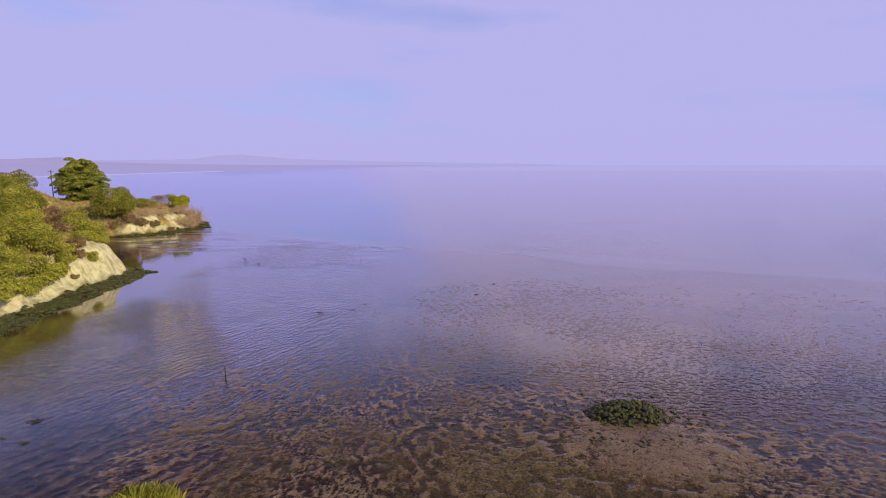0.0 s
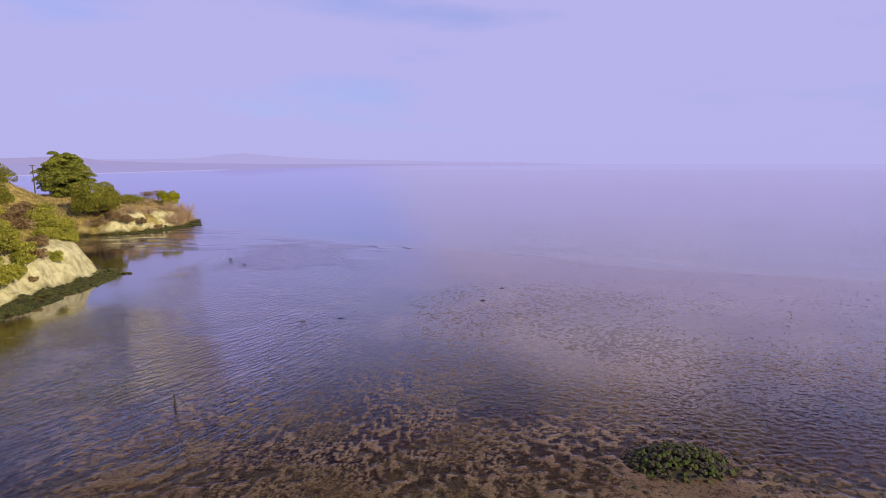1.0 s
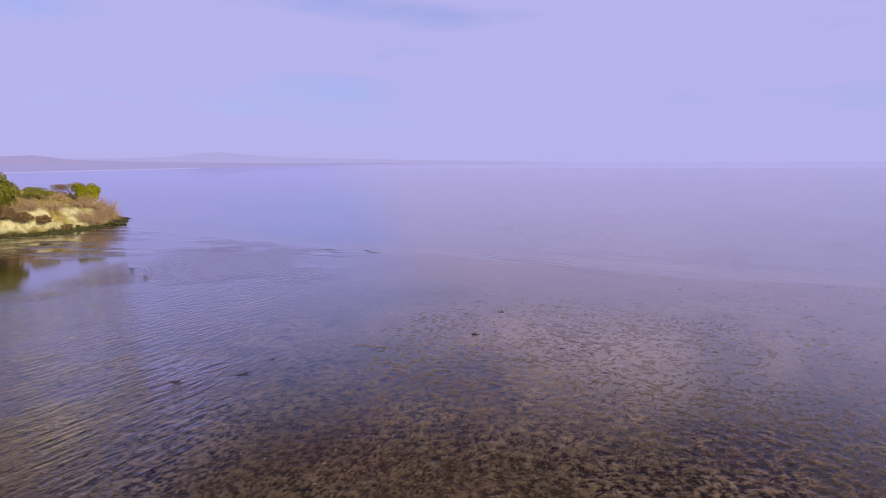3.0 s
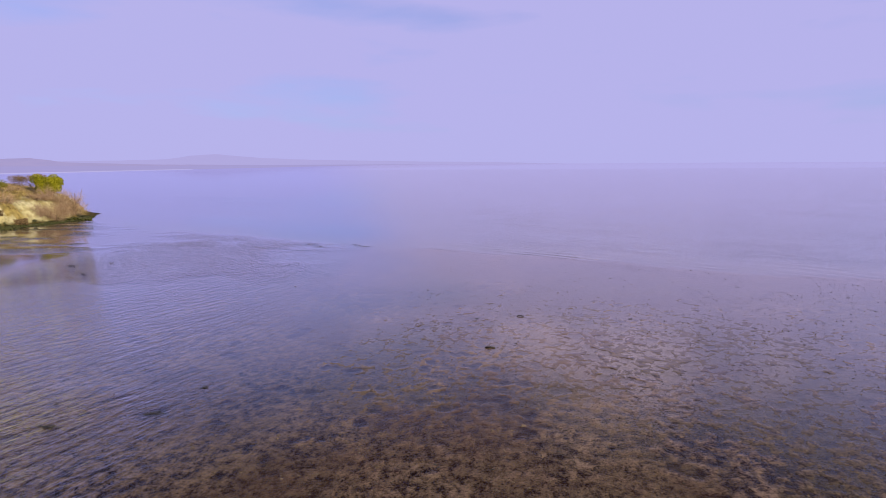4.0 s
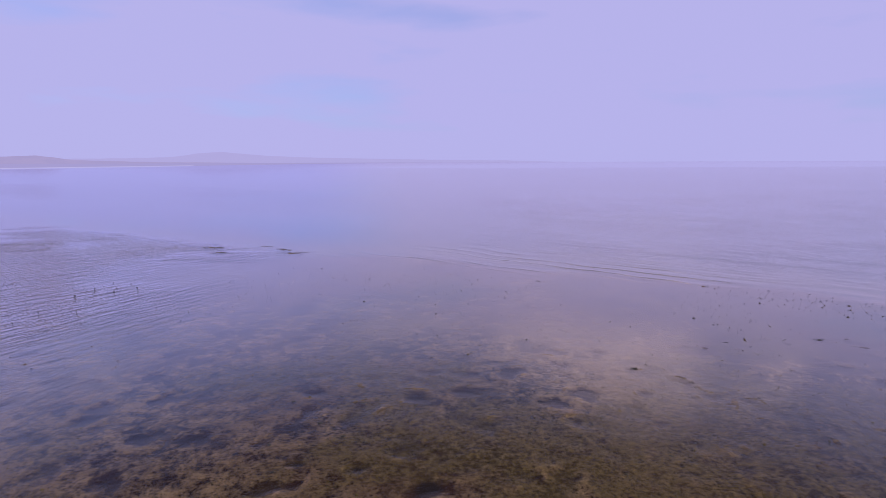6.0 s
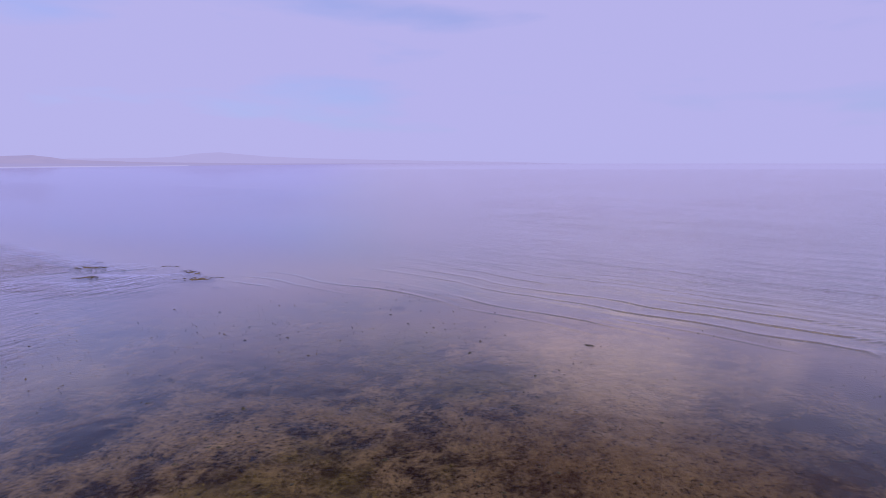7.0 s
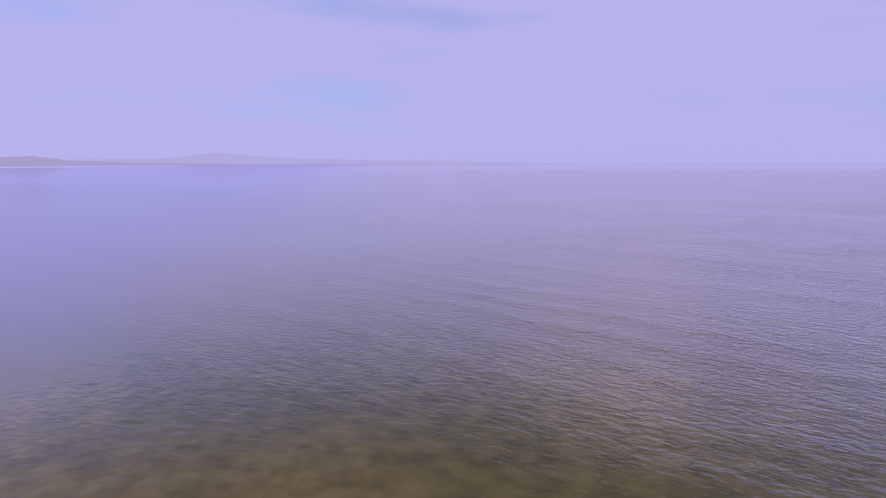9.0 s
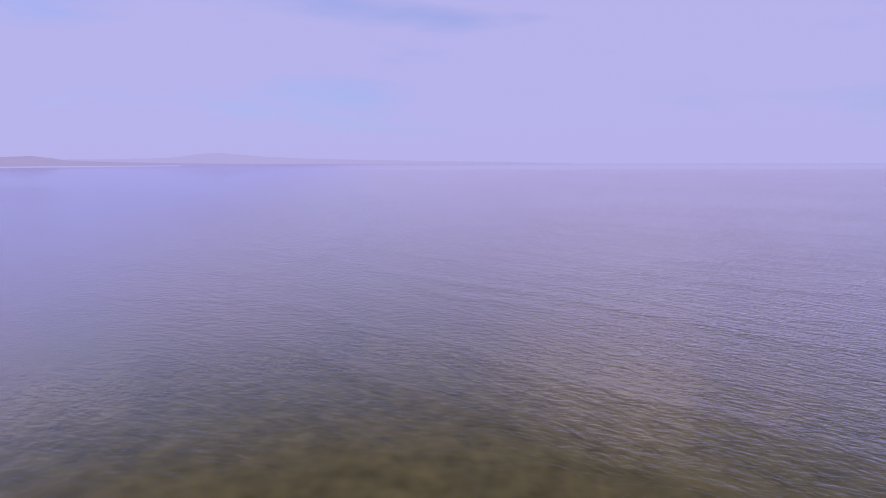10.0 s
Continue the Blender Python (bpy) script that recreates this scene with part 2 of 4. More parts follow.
def land_material():
    m, t, b = material("headland_soil")
    where = node(t, "NewGeometry").outputs["Position"]
    weed = node(t, "Attribute", attribute_name="weed").outputs["Fac"]
    cliff = node(t, "Attribute", attribute_name="cliff").outputs["Fac"]
    coarse, mid, fine = grain(t, where, 0.12, 4.0), grain(t, where, 0.7, 5.0), grain(t, where, 4.0, 5.0, 0.65)
    grass = mixcol(t, ramp(t, mid, 0.35, 0.65), (0.17, 0.12, 0.035), (0.42, 0.32, 0.105))
    grass = mixcol(t, ramp(t, coarse, 0.5, 0.62, 0, 0.7), grass, (0.15, 0.13, 0.04))
    streak = node(t, "Mapping", {"Vector": where, "Scale": (1.0, 1.0, 0.6)}).outputs[0]
    runs = grain(t, streak, 0.8, 5.0, 0.6)
    rock = mixcol(t, ramp(t, runs, 0.34, 0.58), (0.36, 0.3, 0.14), (0.64, 0.58, 0.34))
    rock = mixcol(t, ramp(t, fine, 0.4, 0.3, 0, 0.7), rock, (0.2, 0.14, 0.08))
    rock = mixcol(t, ramp(t, mid, 0.58, 0.68, 0.0, 0.5), rock, (0.36, 0.29, 0.13))
    slime = mixcol(t, ramp(t, mid, 0.4, 0.62), (0.014, 0.013, 0.003), (0.1, 0.07, 0.013))
    col = mixcol(t, cliff, grass, rock)
    col = mixcol(t, weed, col, slime)
    t.links.new(col, b.inputs["Base Color"])
    b.inputs["Roughness"].default_value = 0.85
    b.inputs["Specular IOR Level"].default_value = 0.15
    relief = node(t, "Math", {0: fine, 1: 0.5, 2: mid}, operation="MULTIPLY_ADD").outputs[0]
    t.links.new(node(t, "Bump", {"Height": relief, "Strength": 1.0, "Distance": 0.7}).outputs[0], b.inputs["Normal"])
    return m


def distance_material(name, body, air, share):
    """Far land with the haze of kilometres of lit air painted on as glow."""
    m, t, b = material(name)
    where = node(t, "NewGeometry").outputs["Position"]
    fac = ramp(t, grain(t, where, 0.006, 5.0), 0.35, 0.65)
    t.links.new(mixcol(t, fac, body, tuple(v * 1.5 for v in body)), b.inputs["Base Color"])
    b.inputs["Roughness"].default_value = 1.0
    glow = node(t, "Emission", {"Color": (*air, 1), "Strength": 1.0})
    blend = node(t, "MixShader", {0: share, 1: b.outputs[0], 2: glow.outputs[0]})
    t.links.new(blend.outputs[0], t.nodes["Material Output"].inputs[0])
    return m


MUD, WATER, LAND = mud_material(), water_material(), land_material()
PINE_LEAF = plain("pine_needles", (0.05, 0.066, 0.011), (0.33, 0.33, 0.05), 0.7, 1.0, 0, island=0.5, through_light=0.2)
DARK_LEAF = plain("dark_leaves", (0.07, 0.078, 0.011), (0.36, 0.33, 0.045), 0.65, 1.0, 0, island=0.5, through_light=0.28)
GREEN_LEAF = plain("shrub_leaves", (0.13, 0.135, 0.018), (0.5, 0.46, 0.07), 0.65, 0.8, 0, island=0.5, through_light=0.32)
YELLOW_LEAF = plain("yellow_leaves", (0.17, 0.17, 0.006), (0.48, 0.45, 0.02), 0.6, 1.0, 0, island=0.6, through_light=0.3)
BROWN_LEAF = plain("dry_leaves", (0.12, 0.07, 0.035), (0.3, 0.2, 0.1), 0.8, 1.0, 0, island=0.6, through_light=0.15)
TWIG = plain("bare_twigs", (0.24, 0.15, 0.09), (0.52, 0.37, 0.24), 0.85, 2.0, 0, island=0.6)
STRAW = plain("dry_grass", (0.24, 0.16, 0.055), (0.55, 0.42, 0.18), 0.85, 1.0, 0, island=0.7, through_light=0.15)
REED = plain("green_reed", (0.08, 0.09, 0.01), (0.4, 0.36, 0.06), 0.6, 1.0, 0, island=0.7, through_light=0.25)
BARK = plain("bark", (0.05, 0.035, 0.022), (0.17, 0.12, 0.08), 0.9, 3.0)
POLE_WOOD = plain("weathered_pole", (0.06, 0.05, 0.045), (0.14, 0.12, 0.1), 0.85, 3.0)
KELP_ROCK = plain("weedy_rock", (0.01, 0.013, 0.004), (0.07, 0.07, 0.016), 0.6, 2.2, 0.6, 0.05, island=0.8)
ALGA = plain("bright_algae", (0.008, 0.015, 0.003), (0.07, 0.088, 0.014), 0.5, 4.0, 0.5, 0.03, island=0.6)
DARK_WEED = plain("dark_weed", (0.012, 0.01, 0.008), (0.055, 0.045, 0.026), 0.45, 4.0, 0.4, 0.02, island=0.6)
CLOD = plain("mud_clod", (0.045, 0.03, 0.019), (0.16, 0.11, 0.068), 0.6, 5.0, 0, island=0.5)
DARK_SILT = plain("dark_silt", (0.02, 0.014, 0.01), (0.09, 0.062, 0.042), 0.6, 5.0, 0, island=0.8)
DARK_STONE = plain("dark_wet_stone", (0.012, 0.011, 0.006), (0.06, 0.05, 0.03), 0.5, 4.0, 0.4, 0.02, island=0.7)
STONE = plain("mud_stone", (0.1, 0.08, 0.055), (0.3, 0.25, 0.18), 0.6, 5.0, 0.5, 0.02, island=0.8)
TURF = plain("algae_turf", (0.025, 0.018, 0.006), (0.09, 0.064, 0.022), 0.7, 4.0, 0, island=0.8)
GLASSY = plain("insulator", (0.25, 0.22, 0.2), (0.4, 0.36, 0.33), 0.3, 5.0, 0)


# ---- mesh helpers ----
def grid_object(name, xs, ys, zfun, mat, keep=None):
    """One sheet over crossing lines; zfun gives heights and named values."""
    X, Y = np.meshgrid(xs, ys)
    Z, values = zfun(X, Y)
    nx, ny = len(xs), len(ys)
    idx = np.arange(nx * ny).reshape(ny, nx)
    quads = np.stack([idx[:-1, :-1], idx[:-1, 1:], idx[1:, 1:], idx[1:, :-1]], -1).reshape(-1, 4)
    if keep is not None:
        quads = quads[keep.ravel()[quads].any(1)]
    me = bpy.data.meshes.new(name)
    me.vertices.add(nx * ny)
    me.vertices.foreach_set("co", np.stack([X, Y, Z], -1).astype(np.float32).ravel())
    me.loops.add(quads.size)
    me.loops.foreach_set("vertex_index", quads.ravel().astype(np.int32))
    me.polygons.add(len(quads))
    me.polygons.foreach_set("loop_start", np.arange(0, quads.size, 4, dtype=np.int32))
    me.polygons.foreach_set("use_smooth", np.ones(len(quads), dtype=bool))
    for key, value in values.items():
        me.attributes.new(key, "FLOAT", "POINT").data.foreach_set("value", np.broadcast_to(value, X.shape).astype(np.float32).ravel())
    me.update(calc_edges=True)
    me.validate()
    me.materials.append(mat)
    return new(name, me)


def mesh_object(name, verts, faces, mat, parent=None, label="", smooth=True):
    me = bpy.data.meshes.new(name)
    me.from_pydata([tuple(v) for v in verts], [], [tuple(f) for f in faces])
    if smooth:
        me.polygons.foreach_set("use_smooth", np.ones(len(me.polygons), dtype=bool))
    me.materials.append(mat)
    ob = new(name, me)
    if parent is not None:
        ob.parent = parent
    if label:
        tagged(ob, label)
    return ob


def empty(name, x, y, z, label, category, group="", kind=""):
    ob = new(name)
    ob.location = (x, y, z)
    return tagged(ob, label, category, group, kind)


def tube(points, radii, sides=7):
    """A tapered limb along points."""
    verts, faces = [], []
    pts = [Vector(p) for p in points]
    for k, p in enumerate(pts):
        way = (pts[min(k + 1, len(pts) - 1)] - pts[max(k - 1, 0)]).normalized()
        side = way.orthogonal().normalized()
        other = way.cross(side)
        for a in range(sides):
            ang = 2 * math.pi * a / sides
            verts.append(p + radii[k] * (math.cos(ang) * side + math.sin(ang) * other))
    for k in range(len(pts) - 1):
        for a in range(sides):
            b = (a + 1) % sides
            faces.append((k * sides + a, k * sides + b, (k + 1) * sides + b, (k + 1) * sides + a))
    n = len(verts)
    verts += [pts[0], pts[-1]]
    for a in range(sides):
        b = (a + 1) % sides
        faces.append((n, b, a))
        faces.append((n + 1, (len(pts) - 1) * sides + a, (len(pts) - 1) * sides + b))
    return verts, faces


def leaf_cloud(rng, centres, sizes, normals, spread=0.6):
    """Small bent leaf sprays, two triangles each, facing roughly outward."""
    n = len(centres)
    nrm = normals + rng.normal(0, spread, (n, 3))
    nrm /= np.linalg.norm(nrm, axis=1)[:, None] + 1e-9
    side = np.cross(nrm, rng.normal(0, 1, (n, 3)))
    side /= np.linalg.norm(side, axis=1)[:, None] + 1e-9
    up = np.cross(nrm, side)
    s = sizes[:, None]
    a, b = centres - side * s, centres + side * s * rng.uniform(0.7, 1.1, (n, 1))
    c, d = centres + up * s * rng.uniform(0.5, 1.0, (n, 1)) + nrm * s * 0.3, centres - up * s * rng.uniform(0.5, 1.0, (n, 1)) - nrm * s * 0.2
    verts = np.stack([a, d, b, c], 1).reshape(-1, 3)
    base = np.arange(n)[:, None] * 4
    return verts, np.concatenate([base + [0, 1, 2], base + [0, 2, 3]])


def crown_points(rng, n, lobes):
    """Leaf places on the skins of overlapping lobes (centre, radii)."""
    out, nor = [], []
    weight = np.array([r[0] * r[1] + r[1] * r[2] + r[0] * r[2] for _, r in lobes])
    pick = rng.choice(len(lobes), n, p=weight / weight.sum())
    for k in pick:
        c, r = lobes[k]
        v = rng.normal(0, 1, 3)
        v /= np.linalg.norm(v)
        if v[2] < -0.5:
            v[2] *= -0.4
        depth = 1.0 - abs(rng.normal(0, 0.13))
        out.append(np.array(c) + v * np.array(r) * depth)
        nor.append(v)
    return np.array(out), np.array(nor)


def bush(name, x, y, z, width, height, leaf, label, category="shrub", seed=1, n=900, size=0.2, group="", lean=0.0):
    """Short stems and a lumpy crown of leaf sprays."""
    rng = np.random.default_rng(seed)
    top = empty(name, x, y, z, label, category, group)
    lobes = [((0, 0, height * 0.45), (width * 0.42, width * 0.42, height * 0.45))]
    for k in range(14):
        a, rr = rng.uniform(0, 2 * math.pi), width * rng.uniform(0.2, 0.36)
        hh = height * rng.uniform(0.25, 0.8)
        lobes.append(((math.cos(a) * rr + lean * hh, math.sin(a) * rr, hh), tuple(np.array([width, width, height * 1.1]) * rng.uniform(0.13, 0.23))))
    pts, nor = crown_points(rng, n, lobes)
    pts[:, 2] = np.maximum(pts[:, 2], rng.uniform(-0.3, 0.3, n))
    v, f = leaf_cloud(rng, pts, rng.uniform(0.6, 1.3, n) * size, nor)
    mesh_object("crown", v, f, leaf, top, smooth=False)
    for k in range(4):
        a = rng.uniform(0, 2 * math.pi)
        end = (math.cos(a) * width * 0.28, math.sin(a) * width * 0.28, height * rng.uniform(0.5, 0.75))
        mid = (end[0] * 0.4, end[1] * 0.4, end[2] * 0.5)
        v, f = tube([(0, 0, -0.4), mid, end], [0.05 * height * 0.5, 0.035 * height * 0.5, 0.01], 5)
        mesh_object("stem", v, f, BARK, top)
    return top


def twig_shrub(name, x, y, z, width, height, label, seed=1, n=260, mat=TWIG, group="", flat=1.0):
    """A leafless shrub: stems with many thin forking twigs."""
    rng = np.random.default_rng(seed)
    top = empty(name, x, y, z, label, "shrub", group)
    verts, faces = [], []
    for k in range(n):
        a, e = rng.uniform(0, 2 * math.pi), rng.uniform(0.1, 1.0)
        way = np.array([math.cos(a) * width * 0.5 * (1.1 - e * 0.6), math.sin(a) * width * 0.5 * (1.1 - e * 0.6), height * e * flat])
        start = way * rng.uniform(0.15, 0.85) + rng.normal(0, 0.2, 3)
        stop = start + way * rng.uniform(0.1, 0.35) + rng.normal(0, 0.35, 3)
        start[2], stop[2] = max(start[2], -0.2), max(stop[2], 0.1)
        s = np.cross(stop - start, rng.normal(0, 1, 3))
        s = s / (np.linalg.norm(s) + 1e-9) * rng.uniform(0.02, 0.05)
        i = len(verts)
        verts += [start - s, start + s, stop]
        faces.append((i, i + 1, i + 2))
        for q in range(3):
            p = start + (stop - start) * rng.uniform(0.3, 0.95)
            e2 = p + rng.normal(0, 0.4, 3) + np.array([0, 0, 0.15])
            i = len(verts)
            verts += [p - s * 0.7, p + s * 0.7, e2]
            faces.append((i, i + 1, i + 2))
    mesh_object("brushwood", verts, faces, mat, top, smooth=False)
    for k in range(5):
        a = rng.uniform(0, 2 * math.pi)
        end = (math.cos(a) * width * 0.3, math.sin(a) * width * 0.3, height * 0.6)
        v, f = tube([(0, 0, -0.3), (end[0] * 0.4, end[1] * 0.4, end[2] * 0.55), end], [0.12, 0.08, 0.02], 5)
        mesh_object("stem", v, f, mat, top)
    return top


def boulder(rng, r, squash=0.65):
    bm = bmesh.new()
    bmesh.ops.create_icosphere(bm, subdivisions=2, radius=1.0)
    off = Vector(rng.uniform(-50, 50, 3))
    for v in bm.verts:
        k = 1 + 0.7 * noise.noise(v.co * 1.3 + off) + 0.5 * noise.noise(v.co * 3.3 + off)
        v.co = Vector((v.co.x * k, v.co.y * k * rng.uniform(0.95, 1.05), v.co.z * k * squash)) * r
    vs, fs = [v.co.copy() for v in bm.verts], [[v.index for v in f.verts] for f in bm.faces]
    bm.free()
    return vs, fs


def lines(*runs):
    """Grid lines: runs of (from, to, spacing), then widening steps out to the ends."""
    low, inner, high = runs[0], runs[1:-1], runs[-1]
    core = [inner[0][0]]
    for a, b, d in inner:
        core += list(np.linspace(a, b, max(2, int(round((b - a) / d)) + 1))[1:])
    out, s = [], inner[-1][2]
    p = core[-1]
    while p < high:
        s *= 1.07
        p += s
        out.append(min(p, high))
    before, s, p = [], inner[0][2], core[0]
    while p > low:
        s *= 1.07
        p -= s
        before.append(max(p, low))
    return np.array(before[::-1] + core + out)


# ---- the tidal flat: one sheet of mud out to the horizon ----
EDGE_X = [-400, -110, -83, -47, -24, -8, 1, 6, 9, 17, 26, 34, 42, 70, 96, 220, 800]
EDGE_Y = [300, 213, 196, 173, 159, 151, 151, 148.6, 145.5, 141.5, 137.5, 131.5, 126.5, 119, 109, 70, -60]
PITS = [(2.5, 105.4, 0.55), (0.6, 104.5, 0.7), (-0.2, 103.6, 0.5), (15.4, 107.8, 0.6), (5.6, 107.0, 0.4), (3.9, 111.6, 0.7), (-9.9, 104.1, 0.7),
        (5.4, 105.6, 0.35), (18.6, 105.6, 0.5), (1.6, 112.7, 0.4), (-0.3, 113.0, 0.35), (-15.4, 87.7, 0.8), (-4.4, 94.0, 0.7), (12.5, 118.0, 0.4), (3.4, 145.2, 0.5)]


def seaward(X, Y):
    """Metres beyond the edge of the flat."""
    wob = 2.4 * (fbm(X * 0.16, Y * 0.16, 5) - 0.5) + 0.8 * (fbm(X * 0.8, Y * 0.8, 6) - 0.5)
    return (Y - np.interp(X, EDGE_X, EDGE_Y)) * 0.8 + wob


def mud_height(X, Y):
    out = seaward(X, Y)
    wide = fbm(X * 0.05, Y * 0.05, 21, 4)
    broad = fbm(X * 0.016 + 4, Y * 0.016, 31, 3)
    warp_x, warp_y = fbm(X * 0.6, Y * 0.6, 41, 3) - 0.5, fbm(X * 0.6, Y * 0.6, 44, 3) - 0.5
    curl_x, curl_y = fbm(X * 2.3, Y * 2.3, 47, 2) - 0.5, fbm(X * 2.3, Y * 2.3, 49, 2) - 0.5
    # streaks along the drain of the ebb on the landward side, rounder hollows further out
    drawn = step(6, -22, X) * step(112, 84, Y)
    u, v = 0.5 * X + 0.87 * Y, 0.87 * X - 0.5 * Y
    px, py = u * (0.85 - 0.60 * drawn) + 1.3 * warp_x + 0.5 * curl_x, v * (0.85 + 0.35 * drawn) + 1.3 * warp_y + 0.5 * curl_y
    lump = fbm(X * 1.9, Y * 1.9, 81, 5, 0.6)
    f1, f2 = cells(px * 0.82, py * 0.82, 61)
    g1, g2 = cells(px * 1.9 + 3, py * 1.9, 63)
    strong = step(0.4, 0.58, fbm(X * 0.3 + 9, Y * 0.3, 66, 4)) * step(64, 50, Y + 0.25 * X)
    bowl = f1 + 0.55 * (lump - 0.5)
    hollow = step(0.55, 0.4, bowl) * (0.05 + 0.95 * strong)
    hollow = np.maximum(hollow, 0.85 * step(0.44, 0.24, g1 + 0.45 * (lump - 0.5)) * (1 - 0.85 * strong))
    ridge = step(0.34, 0.06, f2 - f1 + 0.6 * (lump - 0.5)) * step(0.3, 0.55, f1) * strong
    ridge = np.maximum(ridge, np.exp(-((bowl - 0.6) / 0.06) ** 2) * strong)
    ridge = np.maximum(ridge, 0.7 * (1 - 0.6 * strong) * step(0.3, 0.05, g2 - g1 + 0.5 * (lump - 0.5)))
    # firm golden ground round the heap of stones
    firm = np.exp(-(((X - 18.5) / 8) ** 2 + ((Y - 43.5) / 6) ** 2) ** 2)
    near = step(92, 62, Y)
    worn = step(112, 134, Y)
    rugged = np.clip(0.6 + 0.5 * step(0.36, 0.6, wide), 0, 1) * (0.5 + 0.5 * near) * step(2, -6, out)
    edge = 5 * (fbm(X * 0.12, Y * 0.12, 27, 3) - 0.5)
    pool = np.clip(np.exp(-(((X - 35 + edge) / 16) ** 2 + ((Y - 57 + edge) / 8.5) ** 2) ** 2) + 0.9 * np.exp(-(((X - 6.5 + edge) / 5) ** 2 + ((Y - 60) / 4.5) ** 2) ** 2), 0, 1)
    # a dark weedy belt along the seaward side of the bank
    belt = np.exp(-((X - 23 + 2 * edge) / 10.5) ** 4) * step(66, 78, Y + edge) * step(140, 130, Y)
    # pale strip between belt and bank: the cloud's reflection painted into the mud
    cloud_sheen = np.exp(-((X - 11.3 + 0.25 * edge) / 1.9) ** 2) * step(76, 84, Y) * step(146, 138, Y)
    west = step(-20, -42, X + 0.12 * (Y - 60))
    rugged = rugged * (1 - 0.3 * pool) * (1 - 0.3 * west) * (1 - 0.8 * firm)
    level = 0.014 * step(66, 48, Y) - 0.016 * step(52, 76, Y) - 0.014 * step(4, -12, X) * step(52, 76, Y) - 0.016 * step(98, 118, Y) + 0.014 * step(10, 24, X) * step(48, 58, Y) * step(92, 72, Y) + 0.008 * (broad - 0.5) + 0.014 * (wide - 0.5) - 0.035 * west - 0.012 * pool
    Z = level + rugged * ((0.026 + 0.014 * near) * ridge - (0.04 + 0.02 * near) * hollow) + (0.085 + 0.02 * (1 - near) - 0.05 * worn) * (lump - 0.5) * (0.4 + 0.6 * rugged)
    # firmer ground around the heap of stones, and a low bank further out
    swell = np.exp(-((X - 17) ** 2 / 70 + (Y - 43) ** 2 / 110))
    golden = np.exp(-((X - 8) ** 2 / 150 + (Y - 38) ** 2 / 70))
    bank = np.exp(-((X - 5) / 15) ** 4) * step(80, 94, Y) * step(153, 143, Y)
    Z += 0.02 * swell + 0.05 * firm + 0.014 * belt + 0.011 * np.exp(-((X - 3) / 13) ** 4) * step(68, 82, Y) * step(130, 112, Y)
    Z -= 0.05 * step(-2, -7, X + 3 * (wide - 0.5)) * step(146.5, 149, Y + 2.5 * (wide - 0.5))
    # the pool below the bluff
    west_pool = step(-27, -33, X + 0.25 * (Y - 45) + 3 * (wide - 0.5)) * step(58, 48, Y)
    Z -= 0.2 * west_pool
    for x, y, r in PITS:
        d = np.hypot(X - x, (Y - y) * 1.2) / r * (1 + 1.2 * (lump - 0.5))
        Z = Z - 0.08 * step(1.0, 0.2, d) + 0.02 * np.exp(-((d - 1.25) / 0.25) ** 2)
    Z = np.where(out > -1.5, np.minimum(Z, -0.012 * (out + 1.5) - 0.01), Z) - 0.02 * np.clip(out, 0, 40)
    patch = fbm(X * 0.2, Y * 0.2, 91, 5, 0.6)
    turf = np.clip(0.8 * bank * step(0.5, 0.66, patch) + 0.95 * golden + 0.45 * near * step(0.5, 0.62, patch), 0, 1) * step(1, -2, out)
    turf = turf * (1 - 0.75 * firm)
    turf = np.maximum(turf, 0.75 * belt * step(0.4, 0.55, patch))
    # weedy shallows below the bluff, browned further to carry its reflection
    shallows = step(-42, -56, X + 12 * (wide - 0.5)) * step(135, 118, Y) * step(50, 64, Y)
    turf = np.maximum(turf, 0.9 * shallows)
    mottle = fbm(X * 0.4 + 0.8 * warp_x, Y * 0.3 + 0.8 * warp_y, 95, 5, 0.62)
    sparse = 1 - 0.75 * step(66, 86, Y)
    round_ = cells(X * 0.42 + 0.5 * warp_x, Y * 0.42 + 0.5 * warp_y, 71)[0] + 0.2 * (lump - 0.5)
    some = step(78, 92, Y) * step(136, 118, Y) * step(0.46, 0.54, fbm(X * 0.35 + 7, Y * 0.35, 73, 3))
    pit, brim = step(0.27, 0.13, round_) * some, np.exp(-((round_ - 0.31) / 0.045) ** 2) * some * step(0.42, 0.6, fbm(X * 1.1, Y * 1.1, 75, 3))
    Z = Z + (0.035 * brim - 0.05 * pit) * step(0, -4, out)
    # tone follows the relief: rims lighter, hollows and pits darker
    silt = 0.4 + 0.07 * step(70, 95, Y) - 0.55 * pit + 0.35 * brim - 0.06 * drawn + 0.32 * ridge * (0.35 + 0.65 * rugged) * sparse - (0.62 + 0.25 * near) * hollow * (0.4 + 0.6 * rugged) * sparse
    silt = silt + 0.5 * firm
    silt = silt + 0.5 * worn * (0.44 - silt)
    silt = silt - 0.75 * pool * (1 - 0.45 * ridge) - 0.2 * belt + 0.2 * cloud_sheen
    silt = np.clip(silt + (0.75 - 0.2 * step(84, 100, Y) - 0.15 * worn - 0.2 * bank) * (lump - 0.5) + 0.45 * (mottle - 0.5) * (1 - 0.5 * near), 0, 1)
    silt = silt * (1 - 0.8 * west_pool)
    # darker, softer patches towards the seaward edge
    silt = silt - 0.36 * step(0.42, 0.66, fbm(X * 0.8 + 0.8 * warp_x, Y * 1.1 + 0.8 * warp_y, 91, 5, 0.72)) * step(108, 118, Y) * step(0, -4, out) * (1 - 0.8 * cloud_sheen)
